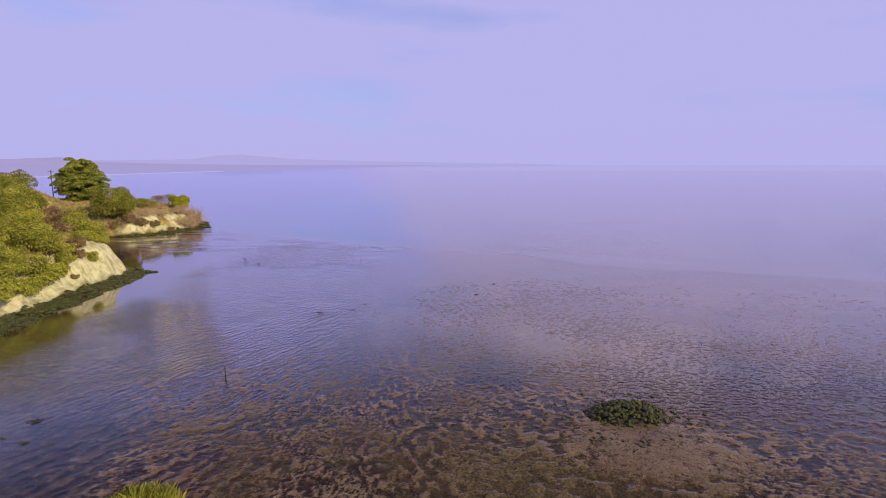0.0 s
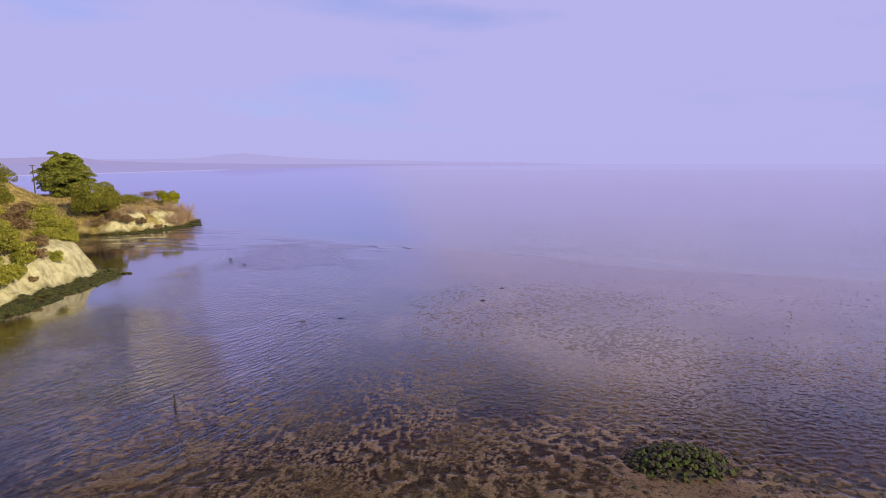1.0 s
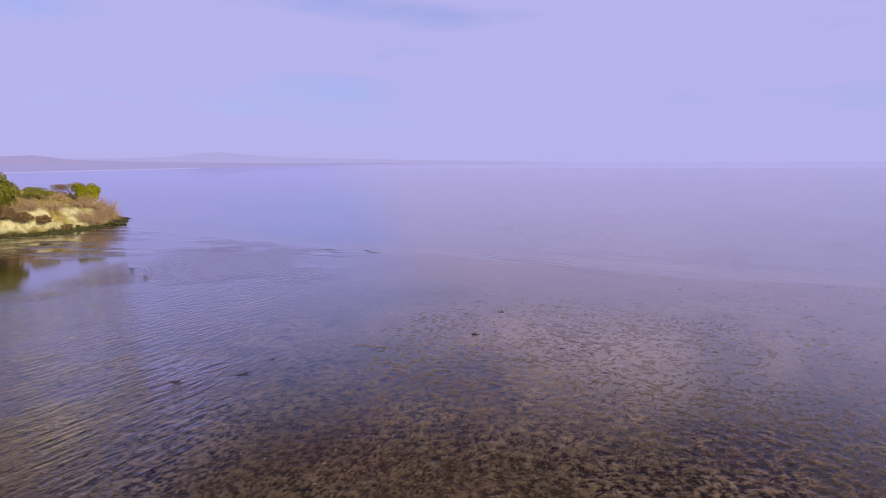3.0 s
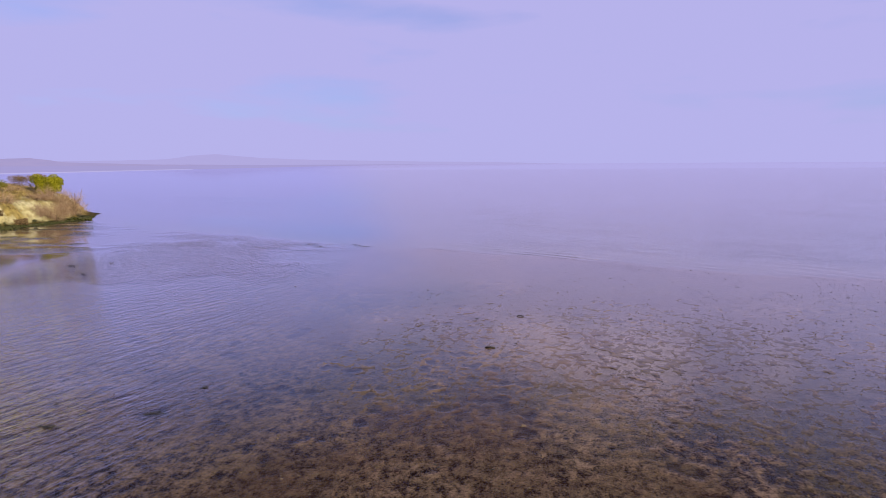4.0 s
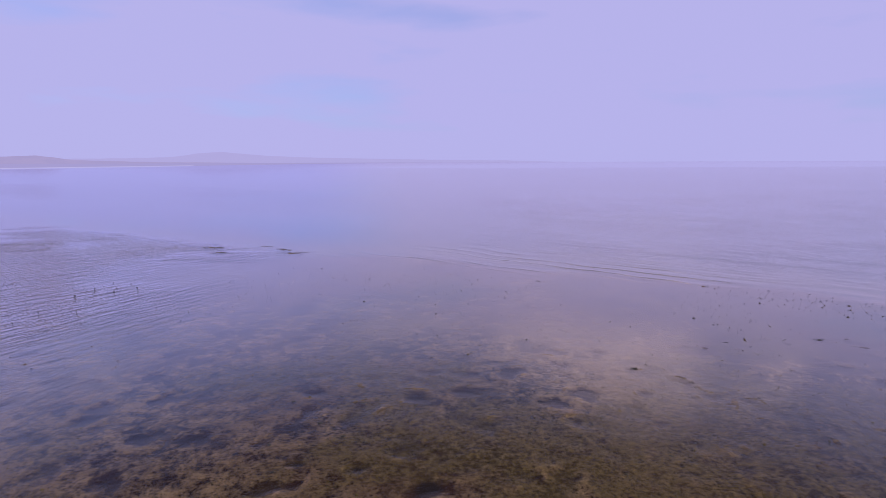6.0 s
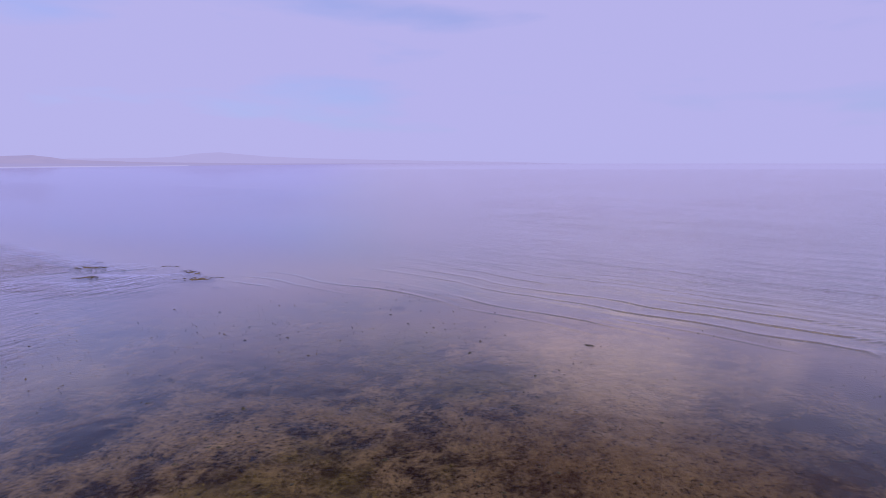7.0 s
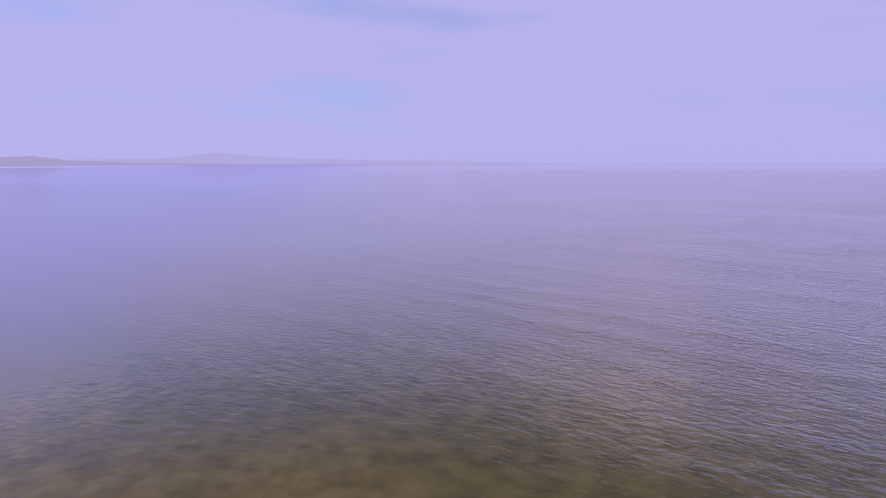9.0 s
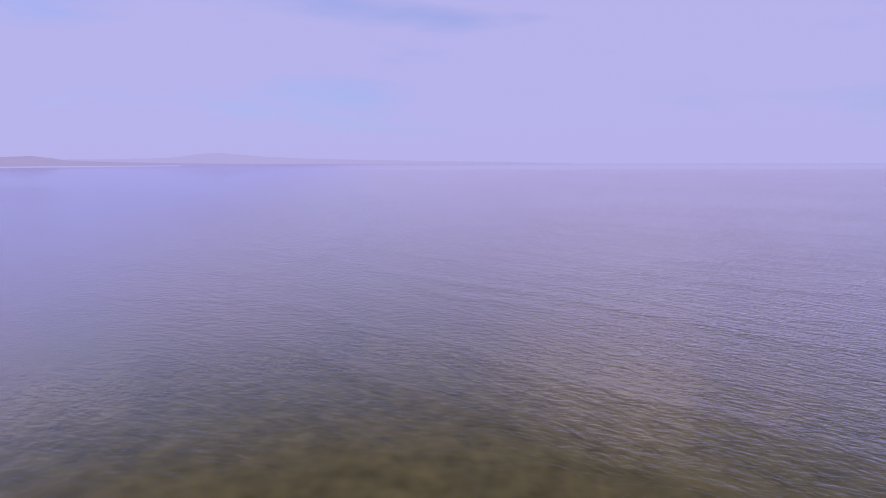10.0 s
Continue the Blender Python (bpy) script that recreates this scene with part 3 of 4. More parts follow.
    # the listed pits go darkest
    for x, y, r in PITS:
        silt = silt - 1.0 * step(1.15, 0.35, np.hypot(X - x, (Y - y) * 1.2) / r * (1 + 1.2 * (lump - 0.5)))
    return Z, {"silt": silt, "turf": turf, "deep": np.clip((out + 1) / 30, 0, 1), "sky_tint": step(1, -16, (X + 0.07 * (Y - 165)) / (1 + np.clip(Y - 170, 0, None) / 90)) * step(4, 20, out), "worn": worn}


xs = lines(-4200, (-42, -14, 0.25), (-14, 26, 0.165), (26, 54, 0.24), 4200)
ys = lines(-400, (30, 72, 0.14), (72, 110, 0.19), (110, 153, 0.21), 4800)
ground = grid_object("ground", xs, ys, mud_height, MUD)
tagged(ground, "wet brown tidal mudflat with ridges, pits and algae patches", "mudflat", kind="structure")


# ---- the water over it ----
def water_height(X, Y):
    out = seaward(X, Y)
    # wavelets come in square to the edge of the flat, bent a little by the bed
    s = 0.6 * X + 0.8 * Y + 3.4 * (fbm(X * 0.07, Y * 0.07, 101, 3) - 0.5) + 0.5 * (fbm(X * 0.4, Y * 0.4, 103, 2) - 0.5)
    t = 0.8 * X - 0.6 * Y
    near = step(-2.5, 1.0, out)
    lull = step(0.4, 0.58, fbm(t * 0.09, s * 0.35, 111, 3))
    phase = (s / 1.9 + 0.35 * np.sin(s * 0.31) + 0.5) % 1.0 - 0.5
    # steep on the landward face, easing off behind
    crest = np.where(phase < 0, np.exp(-(phase / 0.045) ** 2), np.exp(-phase / 0.05))
    east = step(-12, 2, X)
    young = np.exp(-np.clip(out - 1, 0, 200) / (3.0 + 5 * step(2, 14, X))) * near
    roll = 0.5 + 0.5 * np.sin(2 * math.pi * (s / 2.6 + 0.9 * fbm(X * 0.1, Y * 0.1, 121, 3)))
    Z = 0.062 * crest * young * (0.08 + 0.92 * lull) * (0.25 + 0.75 * east) + (0.013 + 0.012 * step(4, 22, X)) * step(-6, 9, X) * roll * roll * near * (0.3 + 0.7 * lull) * step(300, 60, out)
    # slick in the lee of the headland, sky-blue sheen painted in; ruffled water beyond
    slick_sheen = step(1, -16, (X + 0.07 * (Y - 165)) / (1 + np.clip(Y - 170, 0, None) / 90) + 7 * (fbm(X * 0.05, Y * 0.02, 141, 3) - 0.5) * step(600, 200, Y))
    chop = 0.015 + 0.03 * step(2, -2, out) * step(48, 60, Y) + step(1.5, 12, out) * (0.2 + 0.3 * step(4, 20, X) + 0.14 * step(22, 40, out) * step(10, 2, X)) * (1 - 0.15 * step(15, 30, out) * step(2, 10, X)) * (1 - 0.92 * slick_sheen * (1 - 0.7 * step(14, 32, out) * step(100, 60, out))) + 0.02 * step(10, 18, out) * step(-40, -14, X) + 0.12 * step(-18, -40, X) * step(-63, -50, X) * step(2, -2, out) + 0.03 * step(20, 45, X)
    return Z, {"chop": np.clip(chop, 0, 1), "film": step(1.0, -1.0, out), "slick_sheen": slick_sheen, "lee": 0.6 * step(-9, -17, X) * step(147, 150, Y) * step(0.42, 0.6, fbm(X * 0.15, Y * 0.3, 133, 3)) * step(4, -2, out) + 1.3 * step(-60, -46, X) * step(44, 56, Y) * step(-8, -26, X) * step(4, -4, out) * (0.3 + 0.7 * step(0.4, 0.6, fbm(X * 0.06, Y * 0.06, 131, 3)))}


xs = lines(-4200, (-30, -8, 0.4), (-8, 24, 0.12), (24, 60, 0.4), 4200)
ys = lines(-400, (124, 138, 0.4), (138, 160, 0.075), (160, 225, 0.35), 4800)
water = grid_object("water", xs, ys, water_height, WATER)
tagged(water, "thin clear sea water rippling over the brown flat", "water", kind="structure")


# ---- the wooded headland ----
SHORE = [(-86, -60), (-76, 0), (-68, 40), (-64, 62), (-63.4, 76), (-64.2, 90), (-64.6, 103), (-65.2, 112), (-67, 118.5), (-70, 121.8), (-75, 126.3), (-81, 132.7), (-93, 146),
         (-112, 163), (-114, 172), (-104, 177.5), (-99, 181), (-95.2, 184.8), (-93.6, 190.6), (-92.2, 198.2), (-91.6, 204.8), (-93, 212), (-97.5, 224), (-108, 234),
         (-145, 246), (-270, 262), (-270, -60)]


def inland(X, Y):
    """Metres inside the waterline (negative outside)."""
    best, inside = np.full(X.shape, 1e9), np.zeros(X.shape, bool)
    for (ax, ay), (bx, by) in zip(SHORE, SHORE[1:] + SHORE[:1]):
        dx, dy = bx - ax, by - ay
        k = np.clip(((X - ax) * dx + (Y - ay) * dy) / (dx * dx + dy * dy), 0, 1)
        best = np.minimum(best, np.hypot(X - ax - k * dx, Y - ay - k * dy))
        cross = ((ay > Y) != (by > Y)) & (X < (bx - ax) * (Y - ay) / (by - ay if by != ay else 1e-9) + ax)
        inside ^= cross
    return np.where(inside, best, -best)


def land_height(X, Y):
    d = inland(X, Y)
    d = d + 1.8 * (fbm(X * 0.22, Y * 0.22, 201, 4) - 0.5) * step(0.5, 4, d) + 0.6 * (fbm(X * 0.6, Y * 0.6, 205, 3) - 0.5)
    far = step(150, 172, Y)
    cove = step(120, 125, Y) * (1 - far)
    shelf = (5.0 - 1.6 * step(100, 116, Y)) * (1 - far) * (1 - cove) + 3.6 * far + 1.8 * cove
    top = (3.2 + 2.6 * step(90, 116, Y)) * (1 - far) + 4.4 * far
    rock = step(shelf - 0.8, shelf + 3.8, d + 2.6 * (fbm(X * 0.5, Y * 0.5, 215, 3) - 0.5))
    rise = np.clip(d - shelf - 2.5, 0, None)
    climb = (1 - np.exp(-rise / 14)) * 9.5 * (1 - far) + (1 - np.exp(-rise / 11)) * 5.6 * far
    Z = np.where(d < 0, 0.35 * d, 0.09 * np.minimum(d, shelf)) + top * rock + climb
    Z += 6.5 * np.exp(-(((X + 135) / 9) ** 2 + ((Y - 177) / 8) ** 2))
    Z += (fbm(X * 0.35, Y * 0.35, 221, 4) - 0.5) * (0.35 + 1.2 * step(shelf, shelf + 6, d)) * step(-1, 2, d)
    weed = step(shelf + 0.6, shelf - 0.8, d)
    cliff = step(shelf - 0.6, shelf, d) * step(shelf + 8.0, shelf + 5.0, d + 3.2 * (fbm(X * 0.3, Y * 0.3, 231, 3) - 0.5))
    cliff = cliff * (1 - far * (1 - 0.95 * step(-116, -106, X) * step(0.36, 0.5, fbm(X * 0.25, Y * 0.25, 241, 3))))
    return Z, {"weed": weed, "cliff": cliff, "d": d}


xs = np.concatenate([np.arange(-270, -150, 3.0), np.arange(-150, -58, 0.7)])
ys = np.concatenate([np.arange(-60, 50, 3.0), np.arange(50, 264, 0.7)])
keep = inland(*np.meshgrid(xs, ys)) > -3.5
headland = grid_object("headland", xs, ys, land_height, LAND, keep)
tagged(headland, "dry grassy headland with a pale eroded cliff", "headland", kind="structure")


def land_z(x, y):
    return float(land_height(np.array([[x]], float), np.array([[y]], float))[0][0, 0])


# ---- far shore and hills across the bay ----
# the third argument is haze that glows over the land, the fourth its share
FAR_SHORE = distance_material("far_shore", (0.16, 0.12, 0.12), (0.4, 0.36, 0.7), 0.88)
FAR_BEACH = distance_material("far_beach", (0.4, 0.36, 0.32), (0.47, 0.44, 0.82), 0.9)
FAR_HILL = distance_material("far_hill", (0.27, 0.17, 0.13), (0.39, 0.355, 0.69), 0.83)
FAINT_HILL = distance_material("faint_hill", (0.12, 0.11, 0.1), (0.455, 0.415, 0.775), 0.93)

front = [(-2600, 520), (-1200, 660), (-690, 800), (-660, 1050), (-610, 1500), (-520, 2200), (-330, 3200), (-60, 4400)]
verts, faces = [], []
for k, (x, y) in enumerate(front):
    for j in range(8):
        u = j / 7
        verts.append((x + (-4000 - x) * u * u * 0.9, y + 60 * u + 14 * noise.noise((x * 0.01, y * 0.01, j)), 0.02 + 1.1 * min(1, j / 2) + 0.5 * noise.noise((x * 0.02, y * 0.02, j * 0.7))))
    if k:
        for j in range(7):
            a = (k - 1) * 8 + j
            faces.append((a, a + 8, a + 9, a + 1))
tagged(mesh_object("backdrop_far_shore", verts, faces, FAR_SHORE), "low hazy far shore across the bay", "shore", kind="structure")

verts, faces = [], []
for k, (x, y) in enumerate(front[1:5]):
    for j, (out, z) in enumerate(((9, -0.4), (8, 0.4), (4, 1.0), (-3, 1.2))):
        verts.append((x + out * 0.9, y - out * 0.5, z))
    if k:
        for j in range(3):
            a = (k - 1) * 4 + j
            faces.append((a, a + 4, a + 5, a + 1))
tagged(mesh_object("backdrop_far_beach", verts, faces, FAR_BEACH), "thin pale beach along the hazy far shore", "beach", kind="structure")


def ridge_line(name, y0, depth, profile, mat, seed, label):
    """A range of hills with a given skyline (x, height)."""
    px, pz = [p[0] for p in profile], [p[1] for p in profile]
    xs = np.arange(px[0], px[-1] + 1, 25.0)
    verts, faces = [], []
    for k, x in enumerate(xs):
        z = np.interp(x, px, pz) + 3.0 * noise.noise((x * 0.01, seed, 0)) + 1.2 * noise.noise((x * 0.04, seed, 3))
        for j in range(9):
            u = j / 8
            lift = math.sin(min(1.0, u * 1.25) * math.pi / 2) if u < 0.8 else 1 - (u - 0.8) * 2
            verts.append((x, y0 + depth * u, max(z, 0) * max(lift, 0) + 2.5 * noise.noise((x * 0.012, u * 4, seed)) * (u > 0.05) * (u < 0.75) - 0.5))
        if k:
            for j in range(8):
                a = (k - 1) * 9 + j
                faces.append((a, a + 9, a + 10, a + 1))
    return tagged(mesh_object(name, verts, faces, mat), label, "hills", kind="structure")


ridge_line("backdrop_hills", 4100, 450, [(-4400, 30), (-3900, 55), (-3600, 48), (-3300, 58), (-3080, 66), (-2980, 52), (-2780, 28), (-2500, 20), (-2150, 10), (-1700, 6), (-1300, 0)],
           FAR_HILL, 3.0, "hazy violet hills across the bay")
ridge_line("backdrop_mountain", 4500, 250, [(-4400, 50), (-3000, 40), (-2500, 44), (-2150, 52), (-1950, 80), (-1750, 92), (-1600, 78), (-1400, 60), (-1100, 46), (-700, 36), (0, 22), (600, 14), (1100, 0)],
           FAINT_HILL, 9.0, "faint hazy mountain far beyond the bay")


# ---- trees and shrubs ----
def pine_tree(x, y, width, height, seed):
    rng = np.random.default_rng(seed)
    z = land_z(x, y)
    top = empty("pine_tree", x, y, z, "broad dark green pine with layered boughs on dry grass", "tree")
    v, f = tube([(0, 0, -0.6), (0.2, 0, height * 0.3), (-0.1, 0.2, height * 0.65), (0.2, 0, height * 0.93)], [0.75, 0.6, 0.38, 0.08], 9)
    mesh_object("trunk", v, f, BARK, top)
    pts, nor, size = [], [], []
    for k in range(78):
        u = (k + rng.uniform(0, 0.8)) / 78
        a = k * 2.4 + rng.uniform(-0.4, 0.4)
        # widest below the middle, rounded head
        reach = width * 0.5 * float(np.interp(u, [0, 0.12, 0.35, 0.6, 0.85, 1.0], [0.7, 0.95, 1.0, 0.86, 0.56, 0.22])) * rng.uniform(0.74, 1.06)
        base = height * (0.01 + 0.9 * u)
        tip = Vector((math.cos(a) * reach, math.sin(a) * reach, base + reach * 0.16 + height * 0.03))
        mid = Vector((tip.x * 0.5, tip.y * 0.5, base + reach * 0.02))
        v, f = tube([(0, 0, base - 0.3), mid, tip], [0.2, 0.12, 0.03], 5)
        mesh_object("limb", v, f, BARK, top)
        for q in range(4):
            w = 0.42 + 0.2 * q
            c = np.array(mid.lerp(tip, (w - 0.4) / 0.6)) + rng.normal(0, 0.5, 3)
            r = (0.9 + 0.09 * reach) * rng.uniform(0.8, 1.25)
            m = 290
            p = rng.normal(0, 1, (m, 3))
            p /= np.linalg.norm(p, axis=1)[:, None]
            p[:, 2] = np.abs(p[:, 2]) * 0.8 - 0.18
            pts.append(c + p * np.array([r * 1.25, r * 1.25, r * 0.95]))
            nor.append(p + np.array([0, 0, 0.3]))
            size.append(rng.uniform(0.14, 0.27, m))
    v, f = leaf_cloud(rng, np.concatenate(pts), np.concatenate(size), np.concatenate(nor))
    mesh_object("crown", v, f, PINE_LEAF, top, smooth=False)
    return top


pine_tree(-138, 207, 16.0, 15.4, 7)
bush("dark_tree", -112.2, 182.5, land_z(-112.2, 181) - 0.8, 15.0, 13.0, DARK_LEAF, "round dark green evergreen tree on the grassy slope", "tree", 11, 19000, 0.225)
bush("broadleaf_tree", -149, 184, land_z(-149, 184) - 0.4, 17.0, 12.5, DARK_LEAF, "spreading olive green tree above the grassy knoll", "tree", 12, 15000, 0.23)
bush("yellow_bush", -102.0, 209, land_z(-102, 209) - 0.6, 7.2, 6.5, YELLOW_LEAF, "bright yellow-green bush near the tip of the headland", "bush", 13, 9500, 0.18)
bush("flat_topped_bush", -109.5, 214, land_z(-109.5, 214), 10.5, 4.4, BROWN_LEAF, "brown flat-topped bush leaning over dry grass", "bush", 14, 3600, 0.11, lean=-0.3)
bush("low_hedge", -108, 197, land_z(-108, 197), 8.5, 3.8, DARK_LEAF, "low dark green bush behind the evergreen tree", "bush", 15, 3200, 0.13)


SLOPE_BUSHES = [(-83, 102.2, 8.0, 7.0, 0), (-77, 99.8, 7.5, 6.5, 0), (-74.5, 90.0, 7.5, 6.5, 0), (-72.6, 93.5, 5.5, 5.0, 0), (-71, 86.0, 4.5, 3.8, 0), (-101.5, 124, 13.0, 10.5, 1), (-94.5, 117, 9.0, 7.5, 0), (-109, 131, 12.0, 10.0, 1), (-91.5, 104, 8.5, 7.5, 1), (-85.5, 110, 7.0, 5.5, 0), (-80.5, 105.5, 5.5, 4.5, 0),
                (-97.9, 126.5, 8.5, 7.0, 1), (-75.5, 101.2, 5.8, 5.2, 0), (-73, 101.8, 3.6, 3.0, 0), (-72.6, 105.5, 2.6, 2.0, 2), (-71.4, 90.5, 3.2, 2.6, 0), (-85.5, 119.8, 5.8, 4.6, 2),
                (-84.0, 121.5, 6.0, 6.6, 0), (-80.8, 119.5, 5.4, 5.6, 0), (-78.8, 120.2, 6.0, 5.8, 0), (-76.4, 119.0, 4.2, 3.8, 0), (-75.4, 117.8, 2.8, 2.4, 0), (-76.4, 114.5, 3.2, 2.6, 0),
                (-79.5, 110.5, 3.2, 2.6, 2), (-90, 96, 9.0, 8.0, 0), (-86, 88, 9.0, 8.0, 0), (-94, 108, 9.5, 9.0, 1), (-88, 112, 7.0, 5.5, 0), (-79, 84, 8.0, 7.0, 0),
                (-103, 130, 8.0, 6.0, 0), (-90, 127, 5.5, 4.0, 2), (-96, 134, 5.0, 3.4, 2), (-104, 142, 5.5, 4.2, 2),
                (-71.2, 94.5, 4.0, 3.2, 0), (-71.8, 98.0, 4.2, 3.4, 0), (-70.8, 82.5, 5.0, 4.0, 0), (-73, 86, 6.0, 5.0, 0), (-72.4, 109, 3.0, 2.4, 0), (-81, 94, 7.5, 6.5, 0),
                (-103.5, 184.2, 4.5, 3.2, 2), (-106.8, 182.4, 5.0, 3.6, 2), (-100.6, 187.2, 4.0, 2.6, 2), (-110.5, 180.2, 4.5, 3.0, 2), (-97, 190.5, 3.5, 2.2, 2),
                (-71.2, 85.8, 4.4, 3.0, 0), (-70.9, 89.0, 4.2, 2.8, 0), (-71.2, 92.0, 4.2, 3.2, 0), (-71.6, 96.2, 3.8, 3.0, 0), (-72.2, 100.0, 3.2, 2.6, 0), (-72.6, 103.4, 2.2, 1.6, 0), (-71.0, 101.5, 1.6, 1.0, 2),
                (-74.2, 104.6, 4.0, 3.0, 0), (-74.6, 108.6, 3.6, 2.4, 2), (-76.5, 111.6, 4.0, 2.6, 0), (-75.8, 116.2, 3.4, 3.2, 0), (-78.4, 116.6, 4.2, 4.4, 0), (-82.5, 118.6, 5.0, 5.4, 0), (-86.5, 115.0, 4.5, 3.4, 2)]
KIND = [(GREEN_LEAF, "leafy olive green shrub on the slope above the cliff"), (DARK_LEAF, "tall dark green shrub on the upper slope"), (BROWN_LEAF, "dry brownish shrub among straw grass on the slope")]
for k, (x, y, w, h, kind) in enumerate(SLOPE_BUSHES):
    bush("shrub", x, y, land_z(x, y) - 0.5, w, h, KIND[kind][0], KIND[kind][1], "shrub", 100 + k, int(600 + 125 * w * h), 0.14, "shrubs on the bluff")

TWIGGY = [(-98, 206.5, 7, 4.4), (-97, 205, 6, 3.4), (-97, 197, 6, 2.8), (-101, 192, 6.5, 3.2), (-104, 187.5, 6, 4.0), (-106.5, 184.5, 6, 3.6), (-100, 201, 7, 2.6), (-96.8, 200.5, 4.5, 2.4),
          (-107, 203, 7, 2.0), (-112, 178.8, 4.5, 2.6), (-108, 181, 4.5, 2.6), (-121, 170, 7, 3.0), (-118, 158, 8, 3.2), (-110, 150, 7, 3.0), (-88, 118, 4, 3.0), (-82, 115, 3.6, 2.0), (-87, 107, 4, 2.4),
          (-96, 209, 8, 7.0), (-96.8, 208.5, 7, 6.0), (-96, 204.5, 6, 4.6), (-95.5, 201, 7, 5.0), (-97, 198, 5, 3.6), (-99.5, 203.5, 6, 4.4)]
for k, (x, y, w, h) in enumerate(TWIGGY):
    twig_shrub("bare_shrub", x, y, land_z(x, y) - 0.2, w, h, "leafless pinkish brown shrub of fine twigs on dry grass", 300 + k, int(60 + 14 * w * h), group="bare shrubs on the headland")


def dead_branch(x, y, turn, length, seed):
    """A bleached fallen limb with a few side branches."""
    rng = np.random.default_rng(seed)
    top = empty("dead_branch", x, y, land_z(x, y) + 0.25, "bleached fallen branch lying on the slope", "branch", "fallen branches")
    pts = [(length * (k / 5 - 0.5), rng.normal(0, 0.25), 0.25 + 0.5 * rng.random()) for k in range(6)]
    v, f = tube(pts, [0.2, 0.17, 0.14, 0.1, 0.07, 0.03], 6)
    mesh_object("limb", v, f, TWIG, top)
    for k in (1, 2, 3, 4):
        p = pts[k]
        e = (p[0] + rng.uniform(0.4, 1.2), p[1] + rng.uniform(-1.4, 1.4), p[2] + rng.uniform(0.3, 1.2))
        v, f = tube([p, ((p[0] + e[0]) / 2, (p[1] + e[1]) / 2 + 0.1, (p[2] + e[2]) / 2 + 0.1), e], [0.09, 0.06, 0.02], 5)
        mesh_object("twig", v, f, TWIG, top)
    top.rotation_euler = (0, radians(-8), radians(turn))


for k, (x, y, turn, length) in enumerate([(-81.5, 113, 30, 6.0), (-79, 112, -20, 4.0), (-84, 106, 60, 4.5), (-88, 99, 10, 4.0), (-83.5, 117, 80, 4.0)]):
    dead_branch(x, y, turn, length, 400 + k)


# dry grass over the headland, too fine to count
def grass_field():
    rng = np.random.default_rng(77)
    x, y = rng.uniform(-152, -64, 26000), rng.uniform(74, 232, 26000)
    z, values = land_height(x[None], y[None])
    z, on = z[0], (values["weed"][0] < 0.05) & (values["cliff"][0] < 0.35) & (values["d"][0] > 3)
    x, y, z = x[on], y[on], z[on]
    n = len(x)
    verts, faces = [], []
    for b in range(3):
        h = rng.uniform(0.35, 0.95, n)
        a = rng.uniform(0, 2 * math.pi, n)
        ox, oy = rng.normal(0, 0.18, n), rng.normal(0, 0.18, n)
        w = 0.09
        p0 = np.stack([x + ox - w * np.cos(a), y + oy - w * np.sin(a), z - 0.05], -1)
        p1 = np.stack([x + ox + w * np.cos(a), y + oy + w * np.sin(a), z - 0.05], -1)
        p2 = np.stack([x + ox + rng.normal(0, 0.25, n), y + oy + rng.normal(0, 0.25, n), z + h], -1)
        base = b * 3 * n
        verts.append(np.stack([p0, p1, p2], 1).reshape(-1, 3))
        faces.append(base + np.arange(n)[:, None] * 3 + [0, 1, 2])
    ob = mesh_object("dry_grass", np.concatenate(verts), np.concatenate(faces), STRAW, smooth=False)
    tagged(ob, "straw-coloured dry grass covering the headland", "grass", kind="stuff")


grass_field()


# ---- utility pole ----
def utility_pole(x, y, height):
    z = land_z(x, y)
    top = empty("utility_pole", x, y, z, "thin weathered wooden utility pole with a short crossarm", "pole")
    v, f = tube([(0, 0, -0.8), (0, 0, height * 0.5), (0, 0, height)], [0.2, 0.17, 0.13], 10)
    mesh_object("pole", v, f, POLE_WOOD, top)
    v, f = tube([(-1.1, 0, height - 0.35), (0, 0.02, height - 0.35), (1.1, 0, height - 0.35)], [0.08, 0.09, 0.08], 4)
    arm = mesh_object("crossarm", v, f, POLE_WOOD, top)
    for ox in (-0.95, -0.4, 0.4, 0.95):
        v, f = tube([(ox, 0, height - 0.29), (ox, 0, height - 0.18), (ox, 0, height - 0.05)], [0.035, 0.075, 0.04], 8)
        mesh_object("insulator", v, f, GLASSY, arm)
    for side in (-1, 1):
        v, f = tube([(0.12 * side, -0.1, height - 1.1), (0.55 * side, -0.09, height - 0.42)], [0.025, 0.025], 5)
        mesh_object("brace", v, f, POLE_WOOD, top)


utility_pole(-141.2, 196, 11.4)


# ---- weed-covered rocks along the foot of the bluff ----
rng = np.random.default_rng(5)
ROCK_MESHES = []
for k in range(8):
    v, f = boulder(rng, 1.0, 0.6)
    me = bpy.data.meshes.new("weedy_rock")
    me.from_pydata([tuple(p) for p in v], [], f)
    me.polygons.foreach_set("use_smooth", np.ones(len(me.polygons), dtype=bool))
    me.materials.append(KELP_ROCK)
    ROCK_MESHES.append(me)


